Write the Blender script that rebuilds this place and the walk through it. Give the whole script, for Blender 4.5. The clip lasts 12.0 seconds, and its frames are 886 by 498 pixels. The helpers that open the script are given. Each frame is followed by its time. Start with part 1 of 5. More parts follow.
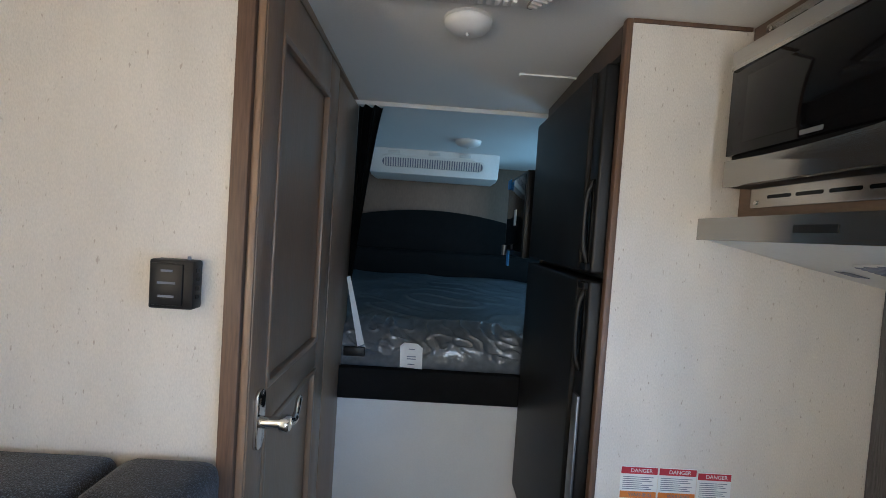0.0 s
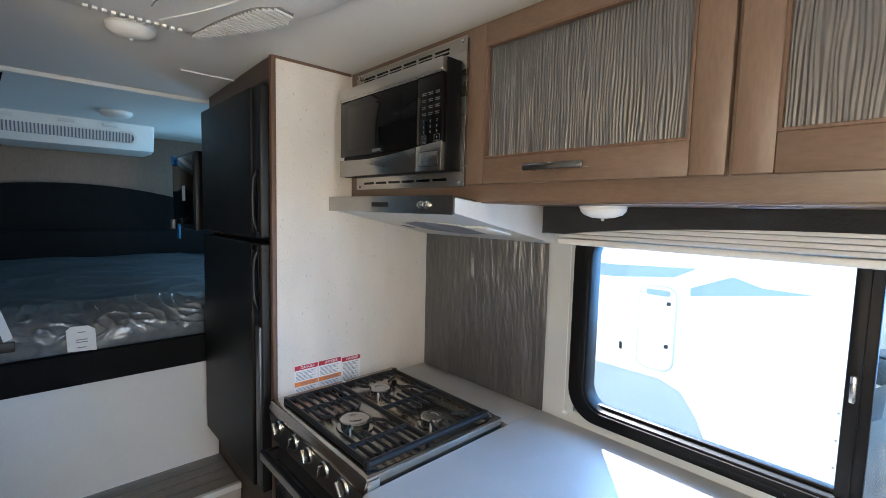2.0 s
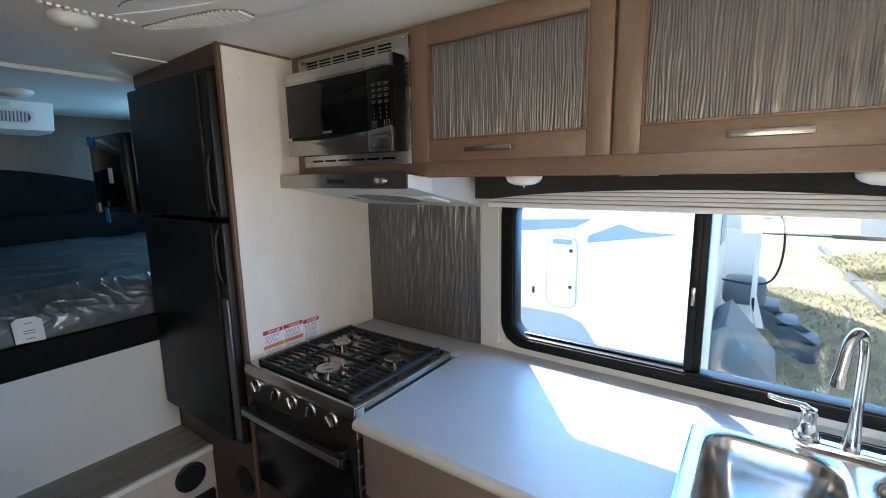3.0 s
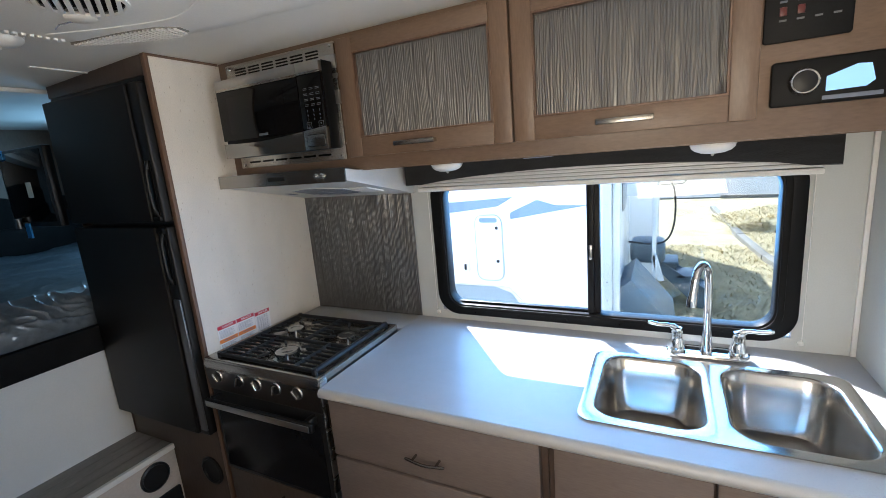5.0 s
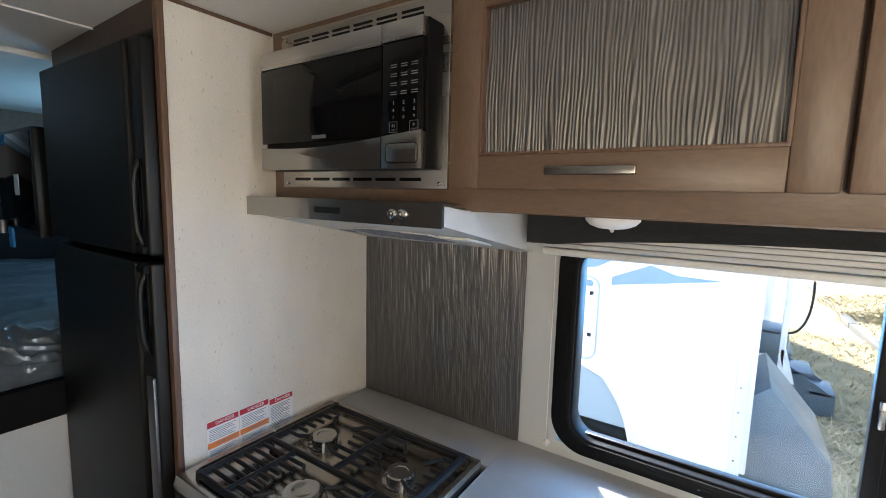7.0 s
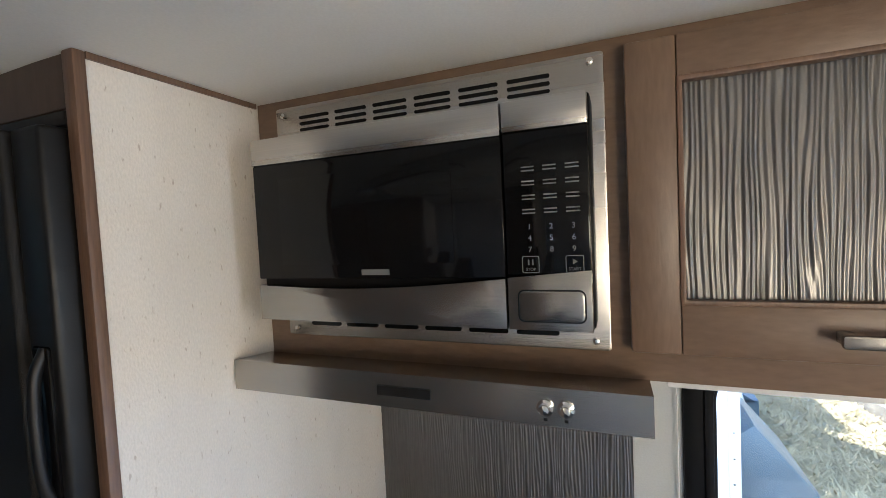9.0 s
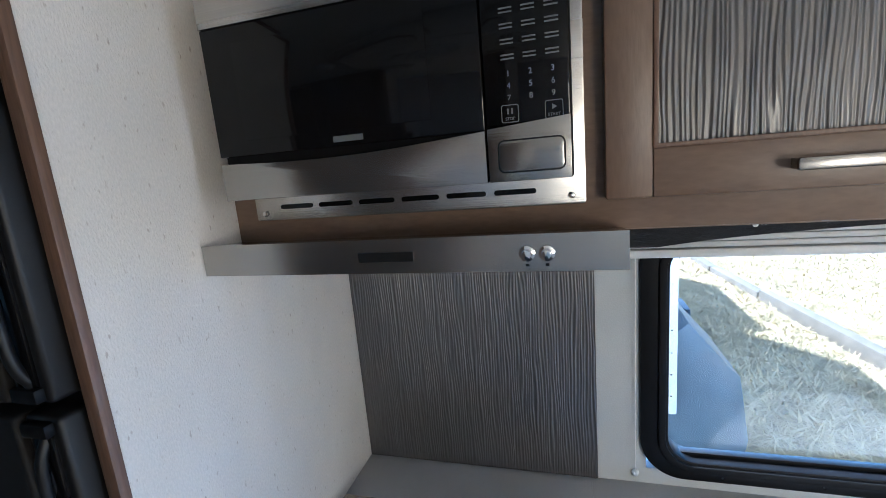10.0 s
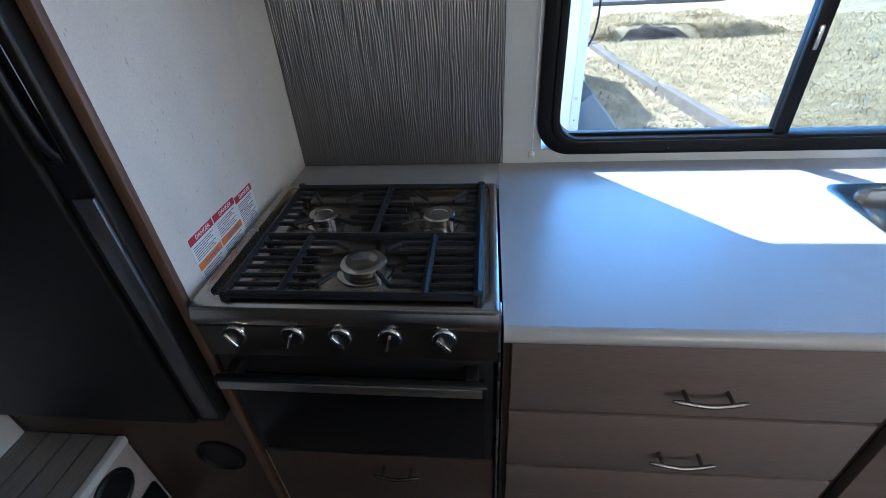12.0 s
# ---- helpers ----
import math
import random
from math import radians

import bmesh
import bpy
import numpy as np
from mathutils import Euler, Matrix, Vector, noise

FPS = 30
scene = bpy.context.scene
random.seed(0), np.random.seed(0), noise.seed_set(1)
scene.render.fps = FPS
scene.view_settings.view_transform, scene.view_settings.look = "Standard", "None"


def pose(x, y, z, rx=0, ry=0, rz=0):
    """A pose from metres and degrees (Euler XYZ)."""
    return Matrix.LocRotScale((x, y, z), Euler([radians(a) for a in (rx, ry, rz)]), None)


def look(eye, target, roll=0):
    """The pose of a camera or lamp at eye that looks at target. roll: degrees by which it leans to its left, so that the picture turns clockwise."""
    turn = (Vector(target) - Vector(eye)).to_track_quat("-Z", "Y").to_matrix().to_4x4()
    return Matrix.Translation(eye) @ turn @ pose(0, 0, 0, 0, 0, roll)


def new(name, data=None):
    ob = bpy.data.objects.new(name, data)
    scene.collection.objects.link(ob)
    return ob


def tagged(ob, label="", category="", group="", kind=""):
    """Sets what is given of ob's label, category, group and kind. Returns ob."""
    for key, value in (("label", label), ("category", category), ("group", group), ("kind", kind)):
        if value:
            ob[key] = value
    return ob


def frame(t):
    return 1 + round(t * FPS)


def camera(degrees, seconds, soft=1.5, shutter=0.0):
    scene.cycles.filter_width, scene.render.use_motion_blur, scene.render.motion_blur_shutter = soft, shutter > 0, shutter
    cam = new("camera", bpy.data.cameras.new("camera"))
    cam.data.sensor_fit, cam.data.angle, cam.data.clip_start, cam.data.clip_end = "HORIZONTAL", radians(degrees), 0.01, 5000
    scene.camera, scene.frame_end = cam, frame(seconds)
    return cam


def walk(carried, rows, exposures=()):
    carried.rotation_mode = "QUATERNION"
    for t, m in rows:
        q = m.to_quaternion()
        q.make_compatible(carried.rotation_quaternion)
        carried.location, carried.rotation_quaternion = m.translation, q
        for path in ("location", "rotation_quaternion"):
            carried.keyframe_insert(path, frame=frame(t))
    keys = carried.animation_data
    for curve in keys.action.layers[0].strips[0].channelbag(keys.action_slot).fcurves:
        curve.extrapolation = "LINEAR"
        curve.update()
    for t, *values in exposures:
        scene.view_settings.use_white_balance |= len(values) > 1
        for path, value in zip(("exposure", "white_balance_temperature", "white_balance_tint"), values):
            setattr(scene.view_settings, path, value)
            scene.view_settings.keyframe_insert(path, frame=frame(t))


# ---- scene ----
cam = camera(90.0, 12.0, soft=0.8)
PATH = [
    (0, (-0.947, -0.889, 1.458), (-0.892, 1.109, 1.380), 3.87),
    (0.5, (-1.030, -1.004, 1.464), (-0.581, 0.943, 1.390), 4.25),
    (1, (-1.097, -1.034, 1.451), (-0.233, 0.768, 1.374), 4.09),
    (1.5, (-1.072, -1.135, 1.460), (0.049, 0.517, 1.357), 2.73),
    (2, (-1.090, -1.265, 1.484), (0.264, 0.197, 1.313), 1.44),
    (2.5, (-1.197, -1.314, 1.502), (0.288, -0.001, 1.238), 1.13),
    (3, (-1.319, -1.330, 1.515), (0.280, -0.176, 1.178), -1.08),
    (3.5, (-1.399, -1.347, 1.519), (0.298, -0.362, 1.129), -4.96),
    (3.7, (-1.421, -1.366, 1.519), (0.284, -0.401, 1.113), -5.92),
    (5.3, (-1.485, -1.414, 1.526), (0.271, -0.543, 1.130), -4.19),
    (5.5, (-1.453, -1.392, 1.527), (0.299, -0.506, 1.144), -3.00),
    (6, (-1.307, -1.304, 1.529), (0.407, -0.334, 1.179), -0.12),
    (6.5, (-1.164, -1.174, 1.535), (0.494, -0.099, 1.224), 2.56),
    (7, (-1.024, -0.973, 1.533), (0.626, 0.130, 1.291), 1.51),
    (7.5, (-0.897, -0.774, 1.564), (0.784, 0.296, 1.383), 0.37),
    (7.7, (-0.842, -0.700, 1.571), (0.845, 0.364, 1.425), 0.21),
    (9.3, (-0.902, -0.524, 1.708), (0.974, 0.153, 1.566), -3.61),
    (9.5, (-0.908, -0.514, 1.692), (0.977, 0.128, 1.505), -4.12),
    (10, (-0.906, -0.499, 1.604), (0.979, 0.053, 1.227), -4.93),
    (10.5, (-0.954, -0.514, 1.540), (0.862, -0.068, 0.832), -5.68),
    (11, (-1.010, -0.524, 1.500), (0.723, -0.235, 0.545), -4.95),
    (11.5, (-1.055, -0.503, 1.434), (0.604, -0.297, 0.337), -3.73),
    (12, (-1.104, -0.505, 1.389), (0.529, -0.304, 0.253), -3.77),
]
walk(cam, [(t, look(eye, target, roll)) for t, eye, target, roll in PATH],
     exposures=[(0, 2.0, 5700, 10), (0.5, 2.32, 5720, 10), (1.0, 2.66, 5750, 10), (1.5, 2.6, 5770, 10), (2.0, 2.3, 5800, 10), (2.5, 2.1, 5800, 10), (3.5, 1.9, 5620, 10), (5.5, 2.0, 5720, 10), (6.0, 2.02, 5880, 10), (6.5, 1.96, 5980, 10), (7.5, 2.2, 5900, 10), (9.5, 2.4, 5420, 10), (10.0, 2.16, 5000, 9), (10.5, 1.84, 4830, 9), (11.0, 1.62, 4870, 9), (12.0, 1.6, 5000, 9)])

# ---- light ----
SUN = Vector((0.566, 0.450, 0.690)).normalized()
world = bpy.data.worlds.new("sky")
scene.world = world
world.use_nodes = True
wn = world.node_tree
sky = wn.nodes.new("ShaderNodeTexSky")
sky.sky_type, sky.sun_disc = "NISHITA", False
sky.sun_elevation = math.asin(SUN.z)
sky.sun_rotation = math.atan2(SUN.x, SUN.y)
wn.links.new(sky.outputs[0], wn.nodes["Background"].inputs[0])
wn.nodes["Background"].inputs[1].default_value = 0.15
sun = new("sun", bpy.data.lights.new("sun", "SUN"))
sun.data.energy, sun.data.angle, sun.data.color = 5.0, radians(0.5), (1.0, 0.95, 0.88)
sun.matrix_world = look(SUN * 30, (0, 0, 0))


def window_light(name, place, target, w, h, power, color):
    """An added area lamp that stands in for sky or ground light at an opening."""
    ob = new(name, bpy.data.lights.new(name, "AREA"))
    ob.data.shape, ob.data.size, ob.data.size_y = "RECTANGLE", w, h
    ob.data.energy, ob.data.color = power, color
    ob.matrix_world = look(place, target)
    return ob


window_light("sky_light_kitchen_window", (0.45, -1.19, 1.42), (-1, -1.15, 0.55), 1.7, 0.9, 13.0, (0.18, 0.51, 1.0))
# Dinette and entry openings lie unseen; their lamps are added fill for the interior.
window_light("ground_bounce_dinette_window", (-2.14, -1.5, 1.35), (-0.6, -2.02, 2.0), 0.6, 0.5, 4.6, (1.0, 0.80, 0.55))
window_light("sky_light_entry_door", (-0.585, -3.12, 1.1), (-0.75, -1, 0.1), 0.48, 1.7, 5.6, (0.42, 0.70, 1.0))
window_light("ground_bounce_entry_door", (-0.585, -3.11, 1.1), (-0.62, -1, 2.1), 0.48, 1.6, 4.8, (1.0, 0.76, 0.47))
window_light("sky_light_bunk_window", (-0.03, 1.19, 1.60), (-1, 1.2, 1.4), 0.42, 0.34, 1.1, (0.40, 0.74, 1.0))

# ---- materials ----
def mat(name, color, rough=0.5, metal=0.0, vary=0.12, scale=6.0, bump=0.0, bscale=120.0, stretch=(1, 1, 1), fleck=None,
        coat=0.0, spec=0.5, rvary=0.0, sheen=0.0):
    """A surface with a broad and a fine variation, a relief and, if asked, flecks of another colour."""
    m = bpy.data.materials.new(name)
    m.use_nodes = True
    n, ln = m.node_tree.nodes, m.node_tree.links
    b = n["Principled BSDF"]
    b.inputs["Metallic"].default_value, b.inputs["Roughness"].default_value = metal, rough
    b.inputs["Coat Weight"].default_value, b.inputs["Specular IOR Level"].default_value = coat, spec
    b.inputs["Coat Roughness"].default_value = 0.08
    b.inputs["Sheen Weight"].default_value = sheen
    tc = n.new("ShaderNodeTexCoord")
    mp = n.new("ShaderNodeMapping")
    mp.inputs["Scale"].default_value = stretch
    ln.new(tc.outputs["Object"], mp.inputs[0])
    a = n.new("ShaderNodeTexNoise")
    a.inputs["Scale"].default_value, a.inputs["Detail"].default_value = scale, 5
    ln.new(mp.outputs[0], a.inputs["Vector"])
    f = n.new("ShaderNodeTexNoise")
    f.inputs["Scale"].default_value, f.inputs["Detail"].default_value = bscale, 3
    ln.new(mp.outputs[0], f.inputs["Vector"])
    add = n.new("ShaderNodeMath")
    add.operation = "ADD"
    ln.new(a.outputs["Fac"], add.inputs[0])
    ln.new(f.outputs["Fac"], add.inputs[1])
    ramp = n.new("ShaderNodeMapRange")
    ramp.inputs["From Min"].default_value, ramp.inputs["From Max"].default_value = 0.7, 1.3
    ramp.inputs["To Min"].default_value, ramp.inputs["To Max"].default_value = 1 - vary, 1 + vary
    ln.new(add.outputs[0], ramp.inputs["Value"])
    mix = n.new("ShaderNodeVectorMath")
    mix.operation = "SCALE"
    mix.inputs[0].default_value = color
    ln.new(ramp.outputs[0], mix.inputs["Scale"])
    out = mix.outputs[0]
    if fleck:
        fcol, fscale, lo, fstretch = fleck
        mp2 = n.new("ShaderNodeMapping")
        mp2.inputs["Scale"].default_value = fstretch
        ln.new(tc.outputs["Object"], mp2.inputs[0])
        g = n.new("ShaderNodeTexNoise")
        g.inputs["Scale"].default_value, g.inputs["Detail"].default_value = fscale, 2
        ln.new(mp2.outputs[0], g.inputs["Vector"])
        r2 = n.new("ShaderNodeMapRange")
        r2.inputs["From Min"].default_value, r2.inputs["From Max"].default_value = lo, lo + 0.08
        ln.new(g.outputs["Fac"], r2.inputs["Value"])
        mx = n.new("ShaderNodeMix")
        mx.data_type = "RGBA"
        ln.new(r2.outputs[0], mx.inputs["Factor"])
        ln.new(out, mx.inputs[6])
        mx.inputs[7].default_value = (*fcol, 1)
        out = mx.outputs[2]
    ln.new(out, b.inputs["Base Color"])
    if rvary:
        rr_ = n.new("ShaderNodeMapRange")
        rr_.inputs["From Min"].default_value, rr_.inputs["From Max"].default_value = 0.3, 0.7
        rr_.inputs["To Min"].default_value, rr_.inputs["To Max"].default_value = rough - rvary, rough + rvary
        ln.new(a.outputs["Fac"], rr_.inputs["Value"])
        ln.new(rr_.outputs[0], b.inputs["Roughness"])
    if bump:
        bp = n.new("ShaderNodeBump")
        bp.inputs["Strength"].default_value, bp.inputs["Distance"].default_value = bump, 0.002
        ln.new(f.outputs["Fac"], bp.inputs["Height"])
        ln.new(bp.outputs[0], b.inputs["Normal"])
    return m


def emit(name, color, strength):
    m = bpy.data.materials.new(name)
    m.use_nodes = True
    b = m.node_tree.nodes["Principled BSDF"]
    b.inputs["Base Color"].default_value = (*color, 1)
    b.inputs["Emission Color"].default_value = (*color, 1)
    b.inputs["Emission Strength"].default_value = strength
    return m


def glass(name, tint, rough=0.0):
    m = bpy.data.materials.new(name)
    m.use_nodes = True
    n, ln = m.node_tree.nodes, m.node_tree.links
    n.remove(n["Principled BSDF"])
    t = n.new("ShaderNodeBsdfTransparent")
    t.inputs[0].default_value = (*tint, 1)
    g = n.new("ShaderNodeBsdfGlossy")
    g.inputs["Roughness"].default_value = rough
    fr = n.new("ShaderNodeFresnel")
    fr.inputs[0].default_value = 1.45
    mx = n.new("ShaderNodeMixShader")
    ln.new(fr.outputs[0], mx.inputs[0])
    ln.new(t.outputs[0], mx.inputs[1])
    ln.new(g.outputs[0], mx.inputs[2])
    ln.new(mx.outputs[0], n["Material Output"].inputs[0])
    return m


M_PAPER = mat("linen_wallpaper", (0.70, 0.655, 0.59), 0.75, vary=0.09, scale=9, bump=0.3, bscale=420, stretch=(1, 1, 0.45),
              fleck=((0.50, 0.44, 0.37), 150, 0.655, (1.0, 1.0, 0.40)))
M_CEIL = mat("white_ceiling_board", (0.78, 0.77, 0.74), 0.7, vary=0.04, scale=3, bump=0.1, bscale=300)
M_WHITEWALL = mat("pale_grey_wall_board", (0.66, 0.66, 0.65), 0.6, vary=0.05, scale=5, bump=0.1, bscale=300)
M_GREYWALL = mat("smooth_grey_wall_board", (0.52, 0.53, 0.51), 0.55, vary=0.05, scale=5, bump=0.1, bscale=300)
M_CAB = mat("taupe_maple_wood", (0.152, 0.100, 0.068), 0.42, vary=0.16, scale=7, bump=0.12, bscale=160, stretch=(1, 0.35, 1.4), rvary=0.06)
M_CABV = mat("taupe_maple_wood_upright_grain", (0.156, 0.102, 0.069), 0.42, vary=0.16, scale=7, bump=0.12, bscale=160, stretch=(1, 1.6, 0.3), rvary=0.06)
M_DOOR = mat("brown_door_wood", (0.245, 0.155, 0.098), 0.34, vary=0.14, scale=8, bump=0.1, bscale=120, stretch=(2, 2, 0.2), rvary=0.06)
M_TRIM = mat("brown_edge_trim", (0.13, 0.075, 0.048), 0.45, vary=0.3, scale=9, bump=0.15, bscale=140, stretch=(2, 2, 0.15))
M_DRAW = mat("grey_brown_drawer_wood", (0.15, 0.118, 0.102), 0.45, vary=0.16, scale=6, bump=0.12, bscale=150, stretch=(1, 0.25, 2))
M_FRIDGE = mat("black_pebbled_fridge_door", (0.007, 0.0065, 0.0065), 0.42, vary=0.2, scale=5, bump=0.5, bscale=900, spec=0.3)
M_BLACK = mat("black_plastic", (0.007, 0.007, 0.0075), 0.42, spec=0.35, vary=0.2, scale=20, bump=0.05, bscale=600)
M_GLOSS = mat("black_glass", (0.004, 0.004, 0.0045), 0.07, vary=0.1, scale=8, spec=0.22)
M_STEEL = mat("brushed_stainless", (0.52, 0.50, 0.47), 0.27, metal=1.0, vary=0.06, scale=4, bump=0.06, bscale=260, stretch=(1, 0.03, 3), rvary=0.05)
# Darker copy of the brushed stainless; the dim room's reflection is in its colour.
M_HOOD = mat("brushed_stainless_dim_reflection", (0.40, 0.385, 0.36), 0.22, metal=1.0, vary=0.06, scale=4, bump=0.05, bscale=260, stretch=(1, 0.03, 3), rvary=0.05)
M_SINK = mat("satin_stainless_sink", (0.48, 0.465, 0.44), 0.20, metal=1.0, vary=0.06, scale=6, bump=0.04, bscale=300, stretch=(1, 0.05, 1), rvary=0.05)
M_CHROME = mat("chrome", (0.78, 0.78, 0.78), 0.09, metal=1.0, vary=0.03, scale=12)
M_IRON = mat("black_enamelled_iron", (0.008, 0.008, 0.009), 0.5, spec=0.35, vary=0.3, scale=30, bump=0.2, bscale=700)
M_COUNTER = mat("pale_grey_laminate", (0.38, 0.378, 0.375), 0.33, vary=0.05, scale=14, bump=0.05, bscale=600, fleck=((0.355, 0.352, 0.35), 260, 0.60, (1, 1, 1)))
M_WAVE = mat("rippled_metal_foil", (0.160, 0.156, 0.152), 0.34, metal=0.7, vary=0.10, scale=10, bump=0.2, bscale=200, stretch=(1, 1, 0.12), rvary=0.06)
M_WPLAST = mat("white_plastic", (0.74, 0.73, 0.70), 0.4, vary=0.04, scale=8)
M_GPLAST = mat("grey_white_plastic", (0.62, 0.62, 0.60), 0.45, vary=0.04, scale=8)
M_VAL = mat("black_woven_fabric", (0.016, 0.016, 0.017), 0.9, vary=0.4, scale=40, bump=0.8, bscale=500, stretch=(1, 0.3, 2), sheen=0.2)
M_SEAT = mat("dark_tweed_fabric", (0.018, 0.020, 0.024), 0.95, vary=0.35, scale=30, bump=0.9, bscale=350, fleck=((0.085, 0.10, 0.125), 420, 0.55, (1, 1, 1)), sheen=0.2)
M_BEDBLK = mat("black_headboard_cloth", (0.006, 0.006, 0.0065), 0.85, vary=0.3, scale=20, bump=0.4, bscale=300, spec=0.2)
M_MATT = mat("mattress_in_clear_wrap", (0.070, 0.085, 0.10), 0.40, vary=0.35, scale=4, bump=0.12, bscale=40, coat=0.5)
M_PAPERTAG = mat("white_paper", (0.78, 0.78, 0.77), 0.7, vary=0.03)
M_RED = mat("red_print", (0.48, 0.03, 0.05), 0.6, vary=0.05)
M_ORANGE = mat("orange_print", (0.72, 0.22, 0.04), 0.6, vary=0.05)
M_INK = mat("grey_print", (0.16, 0.18, 0.24), 0.6, vary=0.05)
M_PRINTW = mat("pale_print", (0.13, 0.135, 0.145), 0.5, vary=0.03)
M_BLUETAPE = mat("blue_tape", (0.03, 0.24, 0.60), 0.6, vary=0.1, scale=20)
M_VINYL = mat("grey_wood_vinyl", (0.20, 0.185, 0.17), 0.5, vary=0.25, scale=6, bump=0.2, bscale=160, stretch=(0.3, 2.5, 1))
M_DARKPAN = mat("dark_brown_panel", (0.06, 0.041, 0.031), 0.45, vary=0.2, scale=6, bump=0.1, bscale=120, stretch=(1, 1, 0.3))
M_FLOOR = mat("grey_vinyl_floor", (0.14, 0.125, 0.11), 0.5, vary=0.25, scale=5, bump=0.15, bscale=140, stretch=(2, 0.3, 1))
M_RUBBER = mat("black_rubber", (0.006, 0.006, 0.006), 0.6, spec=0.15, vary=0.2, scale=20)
M_ALU = mat("black_anodised_aluminium", (0.006, 0.006, 0.0065), 0.45, spec=0.15, vary=0.15, scale=20, bump=0.03, bscale=400)
M_DIFF = mat("lamp_diffuser", (0.82, 0.81, 0.78), 0.3, vary=0.02)
M_GLASS = glass("window_glass", (0.93, 0.96, 0.97))
M_GLASS2 = glass("window_glass_tinted", (0.80, 0.85, 0.86))
M_GEL = mat("white_gelcoat", (0.80, 0.80, 0.80), 0.25, vary=0.03, scale=2)
M_GREYGEL = mat("grey_blue_gelcoat", (0.34, 0.40, 0.44), 0.3, vary=0.06, scale=2)
M_BLUEGEL = mat("blue_decal", (0.16, 0.24, 0.40), 0.3, vary=0.06, scale=2)
M_GRASS = mat("dry_grass_ground", (0.40, 0.325, 0.18), 0.95, vary=0.45, scale=1.3, bump=0.8, bscale=38, fleck=((0.27, 0.215, 0.105), 3.0, 0.56, (1, 1, 1)))
M_GRAVEL = mat("grey_gravel", (0.135, 0.135, 0.128), 0.95, vary=0.3, scale=2, bump=0.8, bscale=40)
M_DIRT = mat("trodden_dry_grass_and_dirt", (0.30, 0.25, 0.155), 0.95, vary=0.5, scale=4, bump=0.9, bscale=40, fleck=((0.40, 0.335, 0.19), 22, 0.5, (1, 1, 1)))
M_TIMBER = mat("weathered_kerb_timber", (0.17, 0.15, 0.125), 0.9, vary=0.3, scale=8, bump=0.6, bscale=60)
for m_ in (M_GRASS, M_GRAVEL, M_DIRT):
    m_.node_tree.nodes["Bump"].inputs["Distance"].default_value = 0.03
M_STRAW = mat("dry_straw", (0.54, 0.44, 0.25), 0.9, vary=0.35, scale=3)
M_PULL = mat("dark_nickel", (0.25, 0.24, 0.225), 0.26, metal=1.0, vary=0.06, scale=20)
M_OVEN = mat("dark_oven_glass", (0.006, 0.006, 0.007), 0.22, vary=0.15, scale=6, spec=0.15)
# Bluish shade behind the neighbour is put into this dark colour.
M_SHADEGREY = mat("blue_grey_shade_paint", (0.085, 0.115, 0.14), 0.45, vary=0.2, scale=4)
M_STEELD = mat("satin_dark_trim", (0.16, 0.16, 0.165), 0.35, metal=0.8, vary=0.1, scale=10)
M_STRIP = mat("dark_brushed_control_strip", (0.075, 0.066, 0.060), 0.3, metal=0.85, vary=0.1, scale=5, bump=0.05, bscale=260, stretch=(1, 0.05, 3))
M_MATTE = mat("dull_black_plastic", (0.006, 0.006, 0.0065), 0.5, vary=0.2, scale=20, spec=0.12)
M_TRAY = mat("dark_stainless_tray", (0.46, 0.42, 0.37), 0.24, metal=1.0, vary=0.08, scale=5, bump=0.05, bscale=260, stretch=(1, 0.05, 1), rvary=0.05)
M_SCREEN = emit("lit_display", (0.30, 0.56, 1.0), 0.17)
M_AMBER = mat("dim_red_lens", (0.09, 0.012, 0.010), 0.3)

# ---- mesh helpers ----
ORIGIN = {}


def thing(name, at, label, category, group="", kind=""):
    ob = new(name)
    ob.location = at
    ob.empty_display_size = 0.05
    ORIGIN[ob.name] = Vector(at)
    return tagged(ob, label, category, group, kind)


def smooth(me, angle=40):
    for p in me.polygons:
        p.use_smooth = True
    me.set_sharp_from_angle(angle=radians(angle))


def part(name, bm, material, parent=None, label="", round_=True):
    """One mesh object from a bmesh in world coordinates, under a thing or a part."""
    at = ORIGIN[parent.name] if parent else Vector((0, 0, 0))
    bmesh.ops.recalc_face_normals(bm, faces=bm.faces)
    if at.length:
        bmesh.ops.translate(bm, verts=bm.verts, vec=-at)
    me = bpy.data.meshes.new(name)
    bm.to_mesh(me)
    bm.free()
    me.materials.append(material)
    if round_:
        smooth(me)
    ob = new(name, me)
    if parent:
        ob.parent = parent
    ORIGIN[ob.name] = at
    return tagged(ob, label)


def struct(name, bm, material, label, category):
    return tagged(part(name, bm, material), label, category, kind="structure")


def box(x0, x1, y0, y1, z0, z1, bev=0.0, seg=2, bm=None):
    bm = bm or bmesh.new()
    v = [bm.verts.new(p) for p in ((x0, y0, z0), (x1, y0, z0), (x1, y1, z0), (x0, y1, z0), (x0, y0, z1), (x1, y0, z1), (x1, y1, z1), (x0, y1, z1))]
    for f in ((0, 3, 2, 1), (4, 5, 6, 7), (0, 1, 5, 4), (1, 2, 6, 5), (2, 3, 7, 6), (3, 0, 4, 7)):
        bm.faces.new([v[i] for i in f])
    if bev:
        es = list({e for w in v for e in w.link_edges})
        bmesh.ops.bevel(bm, geom=es, offset=bev, segments=seg, profile=0.5, affect="EDGES")
    return bm


AX = {"x": (1, 2, 0), "y": (0, 2, 1), "z": (0, 1, 2)}


